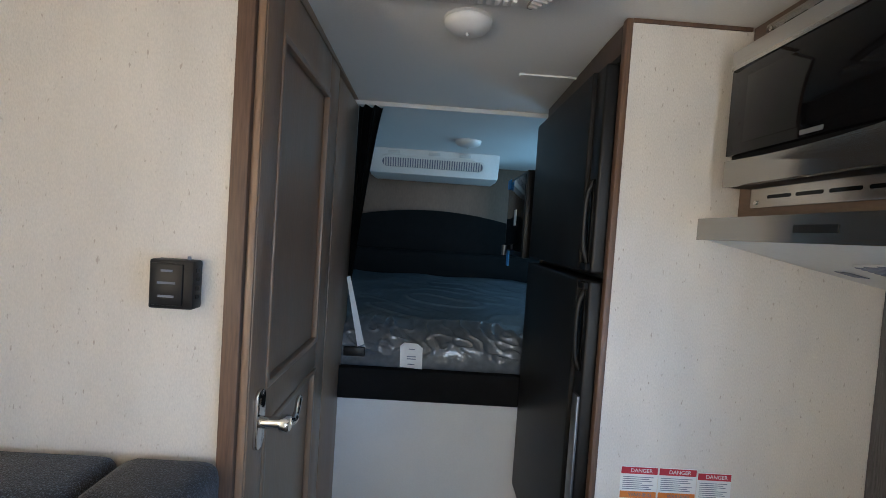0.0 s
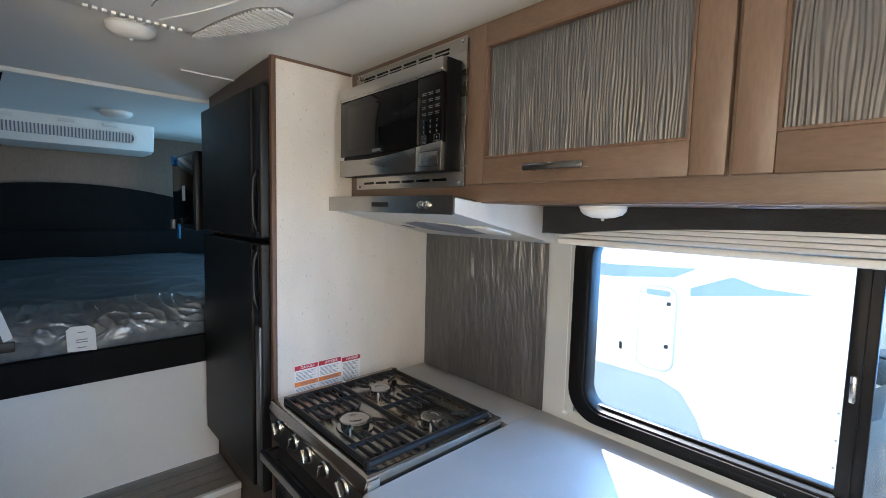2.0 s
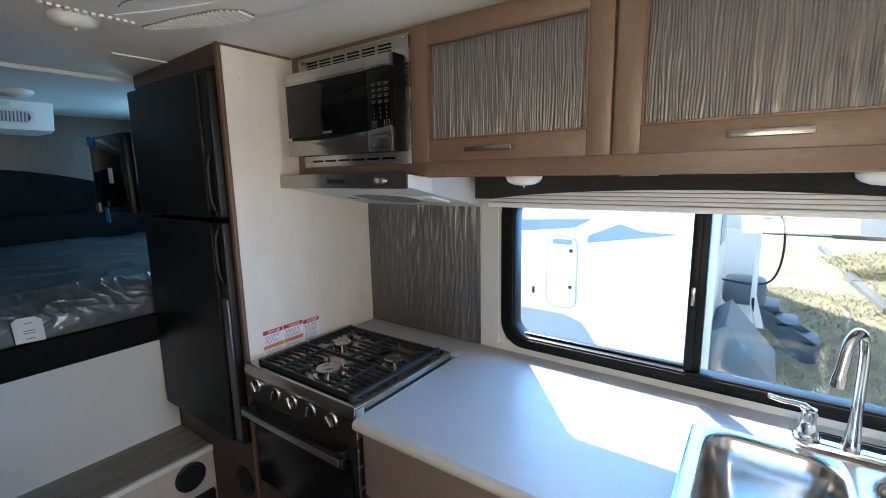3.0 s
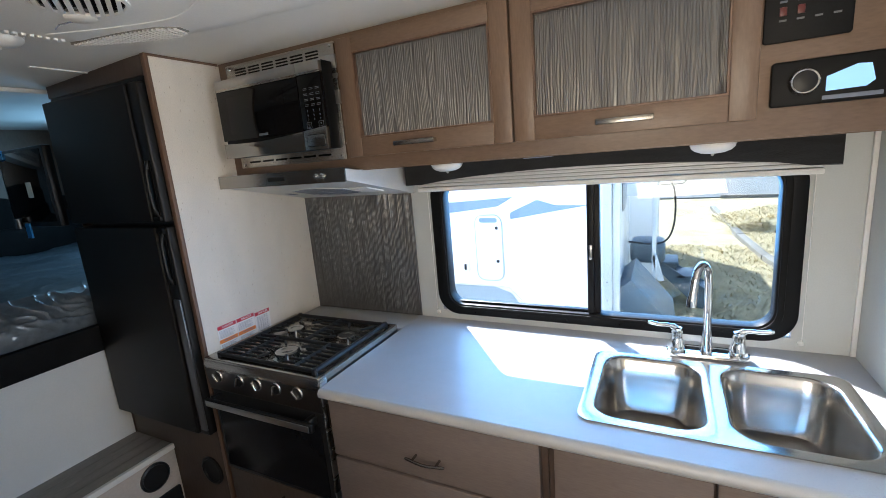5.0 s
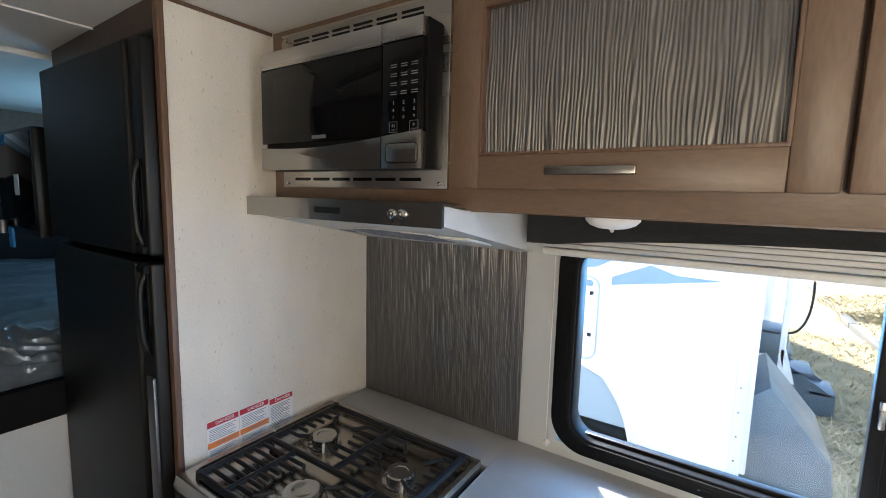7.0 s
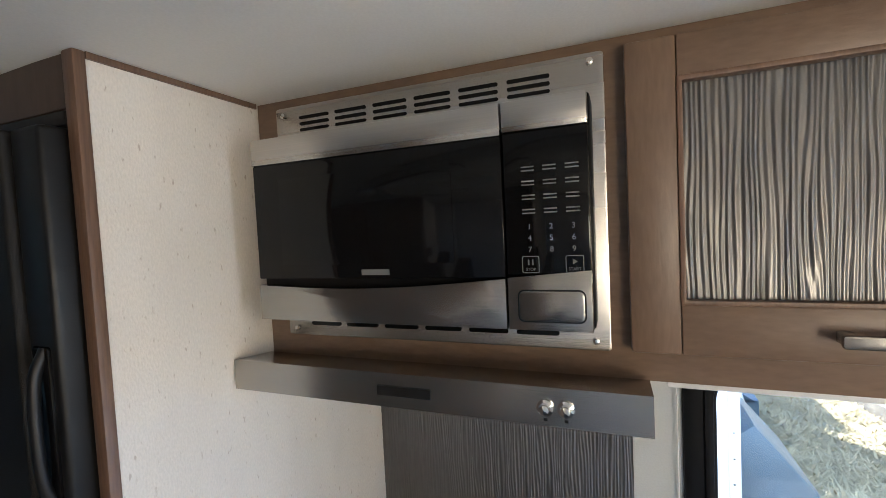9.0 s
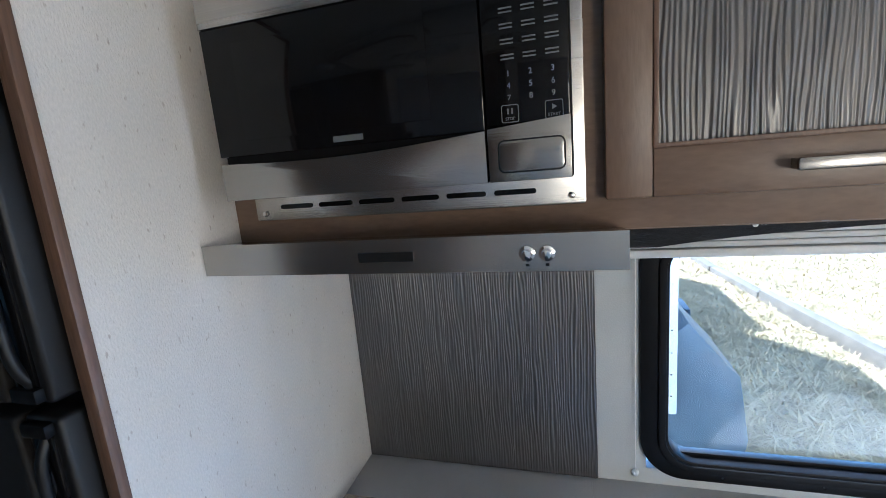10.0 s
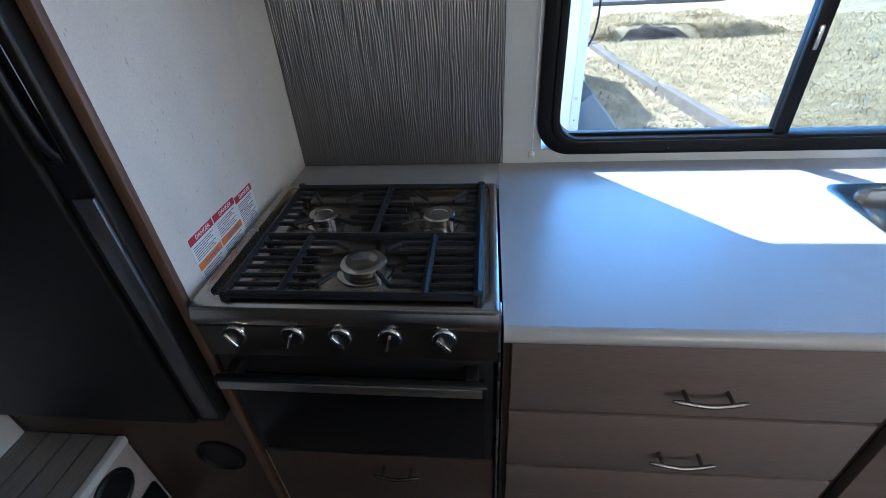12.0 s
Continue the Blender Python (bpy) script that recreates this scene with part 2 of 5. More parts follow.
def put3(axis, u, v, w):
    i, j, k = AX[axis]
    p = [0, 0, 0]
    p[i], p[j], p[k] = u, v, w
    return p


def prism(pts, axis, a, b, bev=0.0, seg=2, bm=None):
    """A polygon of (u, v) carried along an axis from a to b. u, v: y, z for x; x, z for y; x, y for z."""
    bm = bm or bmesh.new()
    lo = [bm.verts.new(put3(axis, u, v, a)) for u, v in pts]
    hi = [bm.verts.new(put3(axis, u, v, b)) for u, v in pts]
    n = len(pts)
    faces = [bm.faces.new(lo), bm.faces.new(hi)]
    for i in range(n):
        faces.append(bm.faces.new((lo[i], lo[(i + 1) % n], hi[(i + 1) % n], hi[i])))
    if bev:
        es = list({e for f in faces[:2] for e in f.edges})
        bmesh.ops.bevel(bm, geom=es, offset=bev, segments=seg, profile=0.5, affect="EDGES")
    return bm


def rrect(u0, u1, v0, v1, r, n=6):
    u0, u1, v0, v1 = min(u0, u1), max(u0, u1), min(v0, v1), max(v0, v1)
    out = []
    for cu, cv, a0 in ((u1 - r, v1 - r, 0), (u0 + r, v1 - r, 90), (u0 + r, v0 + r, 180), (u1 - r, v0 + r, 270)):
        for i in range(n + 1):
            a = radians(a0 + 90 * i / n)
            out.append((cu + r * math.cos(a), cv + r * math.sin(a)))
    return out


def ring(outer, inner, axis, a, b, bm=None, bev=0.0):
    """A frame between two outlines with the same number of points."""
    bm = bm or bmesh.new()
    n = len(outer)
    vs = [[bm.verts.new(put3(axis, u, v, w)) for u, v in pts] for pts, w in ((outer, a), (outer, b), (inner, b), (inner, a))]
    for s in range(4):
        for i in range(n):
            bm.faces.new((vs[s][i], vs[s][(i + 1) % n], vs[(s + 1) % 4][(i + 1) % n], vs[(s + 1) % 4][i]))
    if bev:
        es = [e for s in (0, 1, 2, 3) for i in range(n) for e in [bm.edges.get((vs[s][i], vs[s][(i + 1) % n]))] if e]
        bmesh.ops.bevel(bm, geom=es, offset=bev, segments=2, profile=0.5, affect="EDGES")
    return bm


def tube(pts, r, n=10, bm=None, closed=False):
    """A round bar along points; r a number or one for each point."""
    bm = bm or bmesh.new()
    pts = [Vector(p) for p in pts]
    rs = r if isinstance(r, (list, tuple)) else [r] * len(pts)
    rings, up = [], None
    for i, p in enumerate(pts):
        d = (pts[min(i + 1, len(pts) - 1)] - pts[max(i - 1, 0)]).normalized()
        if up is None:
            up = d.orthogonal().normalized()
        up = (up - d * up.dot(d)).normalized()
        s = d.cross(up)
        rings.append([bm.verts.new(p + rs[i] * (math.cos(2 * math.pi * k / n) * up + math.sin(2 * math.pi * k / n) * s)) for k in range(n)])
    for a, b in zip(rings, rings[1:]):
        for k in range(n):
            bm.faces.new((a[k], a[(k + 1) % n], b[(k + 1) % n], b[k]))
    bm.faces.new(rings[0])
    bm.faces.new(rings[-1])
    return bm


def turned(profile, centre, axis="z", n=32, bm=None):
    """A solid of revolution from (radius, height) pairs."""
    bm = bm or bmesh.new()
    rings = []
    for r, h in profile:
        row = []
        for k in range(n):
            a = 2 * math.pi * k / n
            q = put3(axis, r * math.cos(a), r * math.sin(a), h)
            row.append(bm.verts.new((q[0] + centre[0], q[1] + centre[1], q[2] + centre[2])))
        rings.append(row)
    for a, b in zip(rings, rings[1:]):
        for k in range(n):
            bm.faces.new((a[k], a[(k + 1) % n], b[(k + 1) % n], b[k]))
    bm.faces.new(rings[0])
    bm.faces.new(rings[-1])
    return bm


def arc(points, n=6):
    """A smooth line through points (Catmull-Rom)."""
    p = [Vector(q) for q in points]
    p = [2 * p[0] - p[1]] + p + [2 * p[-1] - p[-2]]
    out = []
    for i in range(1, len(p) - 2):
        for k in range(n):
            t = k / n
            a, b, c, d = p[i - 1], p[i], p[i + 1], p[i + 2]
            out.append(0.5 * (2 * b + (c - a) * t + (2 * a - 5 * b + 4 * c - d) * t * t + (3 * b - a - 3 * c + d) * t ** 3))
    out.append(p[-2])
    return out


def words(name, text, size, m, material, parent, extrude=0.0003):
    """Raised lettering as a mesh; m places the text's own x (right) and y (up)."""
    cu = bpy.data.curves.new(name, "FONT")
    cu.body, cu.size, cu.extrude, cu.align_x, cu.align_y = text, size, extrude, "CENTER", "CENTER"
    tmp = bpy.data.objects.new(name, cu)
    scene.collection.objects.link(tmp)
    me = bpy.data.meshes.new_from_object(tmp.evaluated_get(bpy.context.evaluated_depsgraph_get()))
    bpy.data.objects.remove(tmp)
    me.transform(Matrix.Translation(-ORIGIN[parent.name]) @ m)
    me.materials.clear()
    me.materials.append(material)
    ob = new(name, me)
    ob.parent = parent
    ORIGIN[ob.name] = ORIGIN[parent.name]
    return ob


def facing(axis_out, at):
    """The pose of lettering on a face that looks along -x ("x") or -y ("y")."""
    if axis_out == "x":
        return Matrix.Translation(at) @ Matrix(((0, 0, -1, 0), (-1, 0, 0, 0), (0, 1, 0, 0), (0, 0, 0, 1)))
    return Matrix.Translation(at) @ Matrix(((1, 0, 0, 0), (0, 0, -1, 0), (0, 1, 0, 0), (0, 0, 0, 1)))

# ---- the shell ----
CEIL, BACK, LEFT, END = 1.906, -3.2, -2.2, -1.888
WY0, WY1, WZ0, WZ1 = -1.745, -0.640, 0.936, 1.452  # kitchen window's opening


def wall_with_hole(axis, a, b, u0, u1, z0, z1, hu0, hu1, hz0, hz1):
    bm = bmesh.new()
    for p0, p1, q0, q1 in ((u0, hu0, z0, z1), (hu1, u1, z0, z1), (hu0, hu1, z0, hz0), (hu0, hu1, hz1, z1)):
        if q1 - q0 > 0.001 and p1 - p0 > 0.001:
            if axis == "x":
                box(a, b, p0, p1, q0, q1, bm=bm)
            else:
                box(p0, p1, a, b, q0, q1, bm=bm)
    return bm


struct("floor", box(LEFT - 0.06, 0.06, BACK - 0.06, 2.3, -0.06, 0.0), M_FLOOR, "grey wood-look vinyl floor of the camper", "floor")
struct("wall_window", wall_with_hole("x", 0.0, 0.06, END - 0.03, 0.0, 0, CEIL, WY0, WY1, WZ0, WZ1), M_GREYWALL,
       "pale grey smooth wall around the kitchen window", "wall")
struct("wall_rear_of_kitchen", box(0.0, 0.06, BACK, END - 0.03, 0, CEIL), M_WHITEWALL, "plain pale wall board", "wall")
struct("wall_galley_end", box(-0.56, 0.0, END - 0.03, END, 0, CEIL), M_GREYWALL, "pale grey partition at the end of the worktop", "wall")
struct("wall_bunk_side", wall_with_hole("x", 0.0, 0.06, 0.0, 2.3, 0, CEIL, 0.98, 1.40, 1.42, 1.78), M_WHITEWALL, "pale wall beside the bunk", "wall")
struct("wall_bunk_far_side", box(-1.56, -1.50, 0.655, 2.3, 0, CEIL), M_WHITEWALL, "pale wall at the bunk's far side", "wall")
struct("wall_bunk_head", box(-1.50, 0.0, 1.90, 1.94, 0.9, 1.88), M_CABV, "brown wood-look wall at the bunk's head", "wall")
struct("wall_thermostat", box(LEFT, -1.275, -0.16, -0.07, 0, CEIL), M_PAPER, "off-white linen-look papered partition wall", "wall")
struct("wall_left", wall_with_hole("x", LEFT - 0.06, LEFT, BACK, -0.07, 0, CEIL, -1.80, -1.20, 1.08, 1.63), M_PAPER, "off-white papered outer wall by the dinette", "wall")
struct("wall_entry", wall_with_hole("y", BACK - 0.06, BACK, LEFT - 0.06, 0.06, 0, CEIL, -0.828, -0.34, 0.0, 1.82), M_PAPER, "off-white wall with the entry opening", "wall")
# Unseen block, added to keep the entry light off the thermostat wall.
struct("wall_light_block", box(LEFT, -0.83, BACK, -1.82, 0, CEIL), M_PAPER, "plain papered block, unseen, added to keep entry light off the left wall", "wall")
struct("wall_bath", box(LEFT, -1.56, -0.07, 0.70, 0, CEIL), M_WHITEWALL, "plain wall of the wash room", "wall")
struct("ceiling", box(LEFT - 0.06, 0.06, BACK - 0.06, 0.02, CEIL, CEIL + 0.05), M_CEIL, "smooth white ceiling board", "ceiling")
struct("ceiling_corridor", prism([(0.02, CEIL), (0.655, 1.886), (0.655, CEIL + 0.05), (0.02, CEIL + 0.05)], "x", LEFT - 0.06, 0.06), M_CEIL, "white ceiling board falling gently to the bunk", "ceiling")
struct("ceiling_bunk", box(-1.56, 0.06, 0.655, 2.3, 1.874, CEIL + 0.05), M_CEIL, "pale ceiling over the bunk", "ceiling")
struct("trim_ceiling_step", box(-1.50, -0.55, 0.644, 0.660, 1.871, 1.887, 0.003), M_WPLAST, "white strip where the ceiling steps down", "trim")
struct("trim_ceiling_seam", box(-0.74, -0.585, 0.313, 0.321, 1.8925, 1.8965), M_CEIL, "thin seam strip across the ceiling", "trim")

struct("camper_outer_skin", wall_with_hole("x", 0.062, 0.075, BACK, 4.0, -0.35, 2.3, WY0, WY1, WZ0, WZ1), M_GEL, "white outer skin of the camper", "wall")

# fridge side panel with its brown edge
struct("wall_fridge_side", box(-0.575, 0.0, 0.0, 0.014, 0, CEIL), M_PAPER, "off-white linen-look panel beside the fridge", "wall")
struct("trim_panel_edge", box(-0.589, -0.575, -0.004, 0.016, 0.0, CEIL, 0.003), M_TRIM, "brown wood edge of the fridge panel", "trim")
struct("trim_panel_top", box(-0.575, -0.334, -0.004, -0.0005, 1.898, CEIL - 0.0005), M_TRIM, "thin brown strip along the ceiling", "trim")
surround = thing("fridge_surround", (-0.58, 0.3, 0.0), "dark brown wood surround above and below the black fridge", "cabinet")
part("top_rail", box(-0.585, -0.02, 0.016, 0.60, 1.846, CEIL - 0.001, 0.002), M_DARKPAN, surround)
part("far_stile", box(-0.578, -0.02, 0.586, 0.60, 0.0, 1.846, 0.002), M_DARKPAN, surround)
part("bottom_panel", box(-0.572, -0.02, 0.016, 0.586, 0.0, 0.612, 0.002), M_DARKPAN, surround)
part("round_vent", turned([(0.058, 0.0), (0.058, -0.006), (0.050, -0.008), (0.046, -0.002), (0.001, -0.002)], (-0.572, 0.116, 0.425), "x"), M_BLACK, surround, "round black air vent")

# bunk front, step
struct("wall_bunk_front", box(-1.30, -0.578, 0.585, 0.60, 0.49, 0.885), M_WHITEWALL, "plain white panel under the bunk", "wall")
bench = thing("step_bench", (-0.93, 0.45, 0.0), "low step box with grey plank top below the bunk", "step")
part("carcass", box(-1.30, -0.575, 0.336, 0.584, 0.0, 0.478), mat("pale_beige_board", (0.42, 0.37, 0.33), 0.5, vary=0.08, scale=5), bench)
for i in range(4):
    part("plank", box(-1.30, -0.575, 0.346 + i * 0.0595, 0.346 + (i + 1) * 0.0595 - 0.002, 0.478, 0.490, 0.0015, 1), M_VINYL, bench)
part("nosing", box(-1.30, -0.575, 0.328, 0.346, 0.470, 0.492, 0.003), M_GPLAST, bench, "pale grey edge strip")
part("round_vent", turned([(0.055, 0.0), (0.055, -0.006), (0.048, -0.009), (0.044, -0.004), (0.001, -0.004)], (-0.665, 0.336, 0.405), "y"), M_BLACK, bench, "round black air vent")
part("lower_vent", box(-0.75, -0.585, 0.326, 0.336, 0.10, 0.315, 0.008), M_BLACK, bench, "black vent cover")

# thermostat wall's corner and wash-room door
struct("trim_door_jamb", box(-1.275, -1.246, -0.172, -0.10, 0.0, CEIL, 0.003), M_TRIM, "brown striped wood jamb", "trim")
struct("trim_door_jamb_inner", box(-1.246, -1.232, -0.164, -0.10, 0.0, CEIL, 0.003), M_DOOR, "dark brown jamb strip", "trim")
A, B = Vector((-1.230, -0.160, 0)), Vector((-1.226, 0.660, 0))
DD = (B - A).normalized()
DN = Vector((DD.y, -DD.x, 0))


def on_door(bm):
    """From door coordinates (along, out of the door, up) to the world."""
    for w in bm.verts:
        s, o, z = w.co
        w.co = A + DD * s + DN * o + Vector((0, 0, z))
    return bm


door = thing("door_1", (A.x, A.y, 0), "closed brown wood door with two framed panels and chrome lever", "door", kind="structure")
D0, D1, DZ0, DZ1 = 0.0, 0.515, 0.03, 1.884
part("near_stile", on_door(box(D0, 0.072, -0.035, 0, DZ0, DZ1, 0.003)), M_DOOR, door)
part("far_stile", on_door(box(0.422, D1, -0.035, 0, DZ0, DZ1, 0.003)), M_DOOR, door)
for z0, z1 in ((1.79, DZ1), (1.083, 1.150), (DZ0, 0.16)):
    part("rail", on_door(box(0.072, 0.422, -0.034, -0.0005, z0, z1, 0.002)), M_DOOR, door)
for z0, z1 in ((1.150, 1.79), (0.16, 1.083)):
    part("panel", on_door(box(0.072, 0.422, -0.03, -0.012, z0, z1)), M_DOOR, door)
    part("moulding", on_door(ring(rrect(0.072, 0.422, z0, z1, 0.001, 1), rrect(0.086, 0.408, z0 + 0.014, z1 - 0.014, 0.001, 1), "y", -0.012, 0.003, bev=0.003)), M_DOOR, door, "raised moulding")
h = part("escutcheon", on_door(prism(rrect(0.022, 0.058, 1.058, 1.162, 0.012), "y", 0.0, 0.007, 0.002)), M_CHROME, door, "satin chrome plate")
sp = part("spindle", on_door(turned([(0.0105, 0.005), (0.0105, 0.040), (0.0145, 0.042), (0.0155, 0.052), (0.0125, 0.058), (0.001, 0.059)], (0.040, 0.0, 1.105), "y", n=24)), M_CHROME, h, "round lever spindle")
part("lever", on_door(tube(arc([(0.044, 0.054, 1.106), (0.062, 0.057, 1.102), (0.078, 0.057, 1.112), (0.090, 0.056, 1.126), (0.100, 0.055, 1.128), (0.104, 0.054, 1.122)], 5), [0.0075] * 8 + [0.0055] * 17 + [0.0045], 12)), M_CHROME, sp)
struct("wall_corridor", on_door(box(0.519, 0.820, -0.035, 0.0, 0.0, 1.868, 0.001)), M_DOOR, "dark brown wood panel beside the bunk opening", "wall")
struct("trim_over_door", on_door(box(0.0, 0.820, -0.035, 0.001, 1.886, CEIL - 0.0005)), M_DOOR, "brown strip over the door", "trim")

# ---- thermostat ----
th = thing("thermostat", (-1.365, -0.10, 1.305), "black plastic thermostat box on the papered wall", "thermostat")
b = part("case", box(-1.394, -1.325, -0.130, -0.100, 1.305, 1.383, 0.004), M_BLACK, th)
part("front_plate", box(-1.389, -1.340, -0.133, -0.128, 1.311, 1.377, 0.002), M_BLACK, th, "raised front plate")
for z, w in ((1.364, 0.018), (1.345, 0.028), (1.324, 0.024)):
    part("print", box(-1.3645 - w / 2, -1.3645 + w / 2, -0.1338, -0.1331, z, z + 0.0035), M_INK, th)
for i in range(4):
    part("side_slot", box(-1.3252, -1.3242, -0.122, -0.112, 1.322 + i * 0.014, 1.328 + i * 0.014), M_GLOSS, th)
part("switch", box(-1.340, -1.335, -0.122, -0.118, 1.383, 1.389, 0.001), M_INK, th)

th.location += Vector((0.011, -0.060, 0.003))


# ---- dinette seat back ----
def cushion(parent, x0, x1, y0, y1, z0, z1):
    bm = box(x0, x1, y0, y1, z0, z1, 0.028, 4)
    return part("backrest_segment", bm, M_SEAT, parent)


seat = thing("dinette_seat", (-1.6, -0.25, 0.0), "dark tweed upholstered dinette bench with channelled backrest", "bench seat")
for x0, x1 in ((-2.18, -1.932), (-1.930, -1.672), (-1.670, -1.424), (-1.422, -1.262)):
    cushion(seat, x0, x1, -0.300, -0.162, 0.50, 1.064)
part("seat_cushion", box(-2.18, -1.262, -0.71, -0.292, 0.40, 0.52, 0.03, 4), M_SEAT, seat)
part("base", box(-2.18, -1.275, -0.67, -0.162, 0.0, 0.40), M_DARKPAN, seat)

# ---- bunk ----
bed = thing("bunk_platform", (-1.04, 1.2, 0.88), "black edged bunk platform above the white panel", "bed base")
part("front_edge", box(-1.30, -0.582, 0.572, 0.600, 0.882, 0.988, 0.008), M_BEDBLK, bed)
part("deck", box(-1.50, 0.0, 0.600, 1.90, 0.90, 0.985), M_BEDBLK, bed)


def mattress():
    """A soft slab in loose clear wrap, with a sagging front edge and wrinkles."""
    bm = bmesh.new()
    nx, ny = 260, 190
    x0, x1, y0, y1 = -1.48, -0.02, 0.604, 1.86
    prof = []
    for j in range(ny):
        s = j / (ny - 1)
        if s < 0.28:
            t = s / 0.28
            a = t * math.pi / 2
            y = y0 + 0.095 * (1 - math.cos(a)) + 0.0
            z = 0.987 + 0.155 * min(1.0, math.sin(a) ** 0.8)
        else:
            t = (s - 0.28) / 0.72
            y = y0 + 0.095 + t * (y1 - y0 - 0.095)
            z = 1.142 + 0.050 * math.sin(t * math.pi * 0.5)
        prof.append((y, z, s))
    grid = []
    for y, z, s in prof:
        row = []
        for i in range(nx):
            x = x0 + (x1 - x0) * i / (nx - 1)
            k = noise.noise((x * 3.2 + y * 2, y * 2.5 - x * 2.2, 1.0)) * 0.014
            r1 = 1 - abs(noise.noise((x * 4 + y * 7, y * 3 - x * 4, 4.0))) * 2
            r2 = 1 - abs(noise.noise((x * 17 - y * 9 + z * 30, z * 16 - x * 9 + y * 5, 9.0))) * 2
            w = 0.010 * max(0, r1 - 0.60) + (0.010 if s < 0.30 else 0.002) * max(0, r2 - 0.68)
            f = min(1.0, s / 0.04)
            row.append(bm.verts.new((x, y - (w if s < 0.25 else 0) * f, z + (k + w * 1.2) * f)))
        grid.append(row)
    for a, b_ in zip(grid, grid[1:]):
        for i in range(nx - 1):
            bm.faces.new((a[i], a[i + 1], b_[i + 1], b_[i]))
    lo = [bm.verts.new((w.co.x, w.co.y, 0.986)) for w in grid[-1]]
    for i in range(nx - 1):
        bm.faces.new((grid[-1][i], grid[-1][i + 1], lo[i + 1], lo[i]))
    return bm


mt = thing("mattress", (-0.75, 1.2, 0.985), "grey mattress in loose shiny clear plastic wrap", "mattress")
mob = part("wrapped_body", mattress(), M_MATT, mt)
tag = thing("paper_tag", (-0.945, 0.585, 0.985), "white printed card on the wrapped mattress front", "label")
tpts = [(-1.025, 0.995), (-0.950, 0.990), (-0.952, 1.062), (-0.970, 1.076), (-1.015, 1.078), (-1.028, 1.066)]
part("card", prism(tpts, "y", 0.588, 0.5895), M_PAPERTAG, tag)
for z, w in ((1.055, 0.02), (1.030, 0.03), (1.022, 0.03), (1.004, 0.024)):
    part("print", box(-0.988 - w / 2, -0.988 + w / 2, 0.5872, 0.5879, z, z + 0.003), M_INK, tag)

hb = thing("headboard", (-0.75, 1.88, 1.14), "black padded headboard with an arched top", "headboard")
pts = [(-1.49, 1.17), (-0.05, 1.17)] + [(-0.05 - 1.44 * i / 16, max(1.46, 1.583 - 0.24 * (0.895 - 1.44 * i / 16) ** 2)) for i in range(17)]
part("upper_pad", prism(pts, "y", 1.83, 1.899, 0.02, 3), M_BEDBLK, hb)
part("lower_roll", box(-1.49, -0.05, 1.74, 1.83, 1.165, 1.335, 0.04, 4), M_BEDBLK, hb)

ol = thing("bunk_air_vent", (-0.957, 1.60, 1.742), "white plastic overhead vent unit with slotted oval lens", "vent")
part("housing", prism([(1.43, 1.873), (1.47, 1.750), (1.55, 1.742), (1.72, 1.742), (1.72, 1.873)], "x", -1.296, -0.617, 0.008), M_WPLAST, ol)
for x in (-1.20, -0.99, -0.83):
    part("clip", box(x, x + 0.06, 1.424, 1.442, 1.848, 1.862, 0.002), M_GPLAST, ol)
tilt = Matrix.Translation((-0.967, 1.447, 1.806)) @ Matrix.Rotation(radians(18.9), 4, "X")
bm = ring(rrect(-0.278, 0.278, -0.033, 0.033, 0.032), rrect(-0.263, 0.263, -0.024, 0.024, 0.023), "y", -0.008, 0.006)
bmesh.ops.transform(bm, matrix=tilt, verts=bm.verts)
part("lens_frame", bm, M_WPLAST, ol)
bm = prism(rrect(-0.265, 0.265, -0.026, 0.026, 0.025), "y", 0.002, 0.004)
bmesh.ops.transform(bm, matrix=tilt, verts=bm.verts)
lens = part("lens", bm, M_INK, ol, "grey slotted lens")
for i in range(40):
    x = -0.25 + 0.50 * i / 39
    bm = box(x - 0.004, x + 0.003, -0.004, 0.002, -0.022, 0.022)
    bmesh.ops.transform(bm, matrix=tilt, verts=bm.verts)
    part("slat", bm, M_GPLAST, lens, round_=False)


def dome_lamp(name, at, r, label, group=""):
    """A shallow dome that hangs under a surface at height at.z."""
    lamp = thing(name, at, label, "lamp", group)
    part("base", turned([(r * 1.0, 0.0), (r * 1.0, -0.006), (r * 0.9, -0.007), (0.001, -0.007)], at), M_WPLAST, lamp)
    part("diffuser", turned([(r * 0.97, -0.006), (r * 0.95, -0.012), (r * 0.8, -0.020), (r * 0.5, -0.026), (r * 0.15, -0.028), (0.001, -0.028)], at), M_DIFF, lamp, "white domed diffuser")
    part("finial", turned([(0.003, -0.027), (0.004, -0.031), (0.002, -0.034), (0.0005, -0.034)], at, n=10), M_WPLAST, lamp)
    return lamp


dome_lamp("ceiling_lamp", (-0.81, 1.13, 1.874), 0.06, "small white dome lamp on the bunk ceiling")
dome_lamp("ceiling_lamp", (-0.90, 0.06, CEIL), 0.052, "small white dome lamp on the ceiling by the air unit")


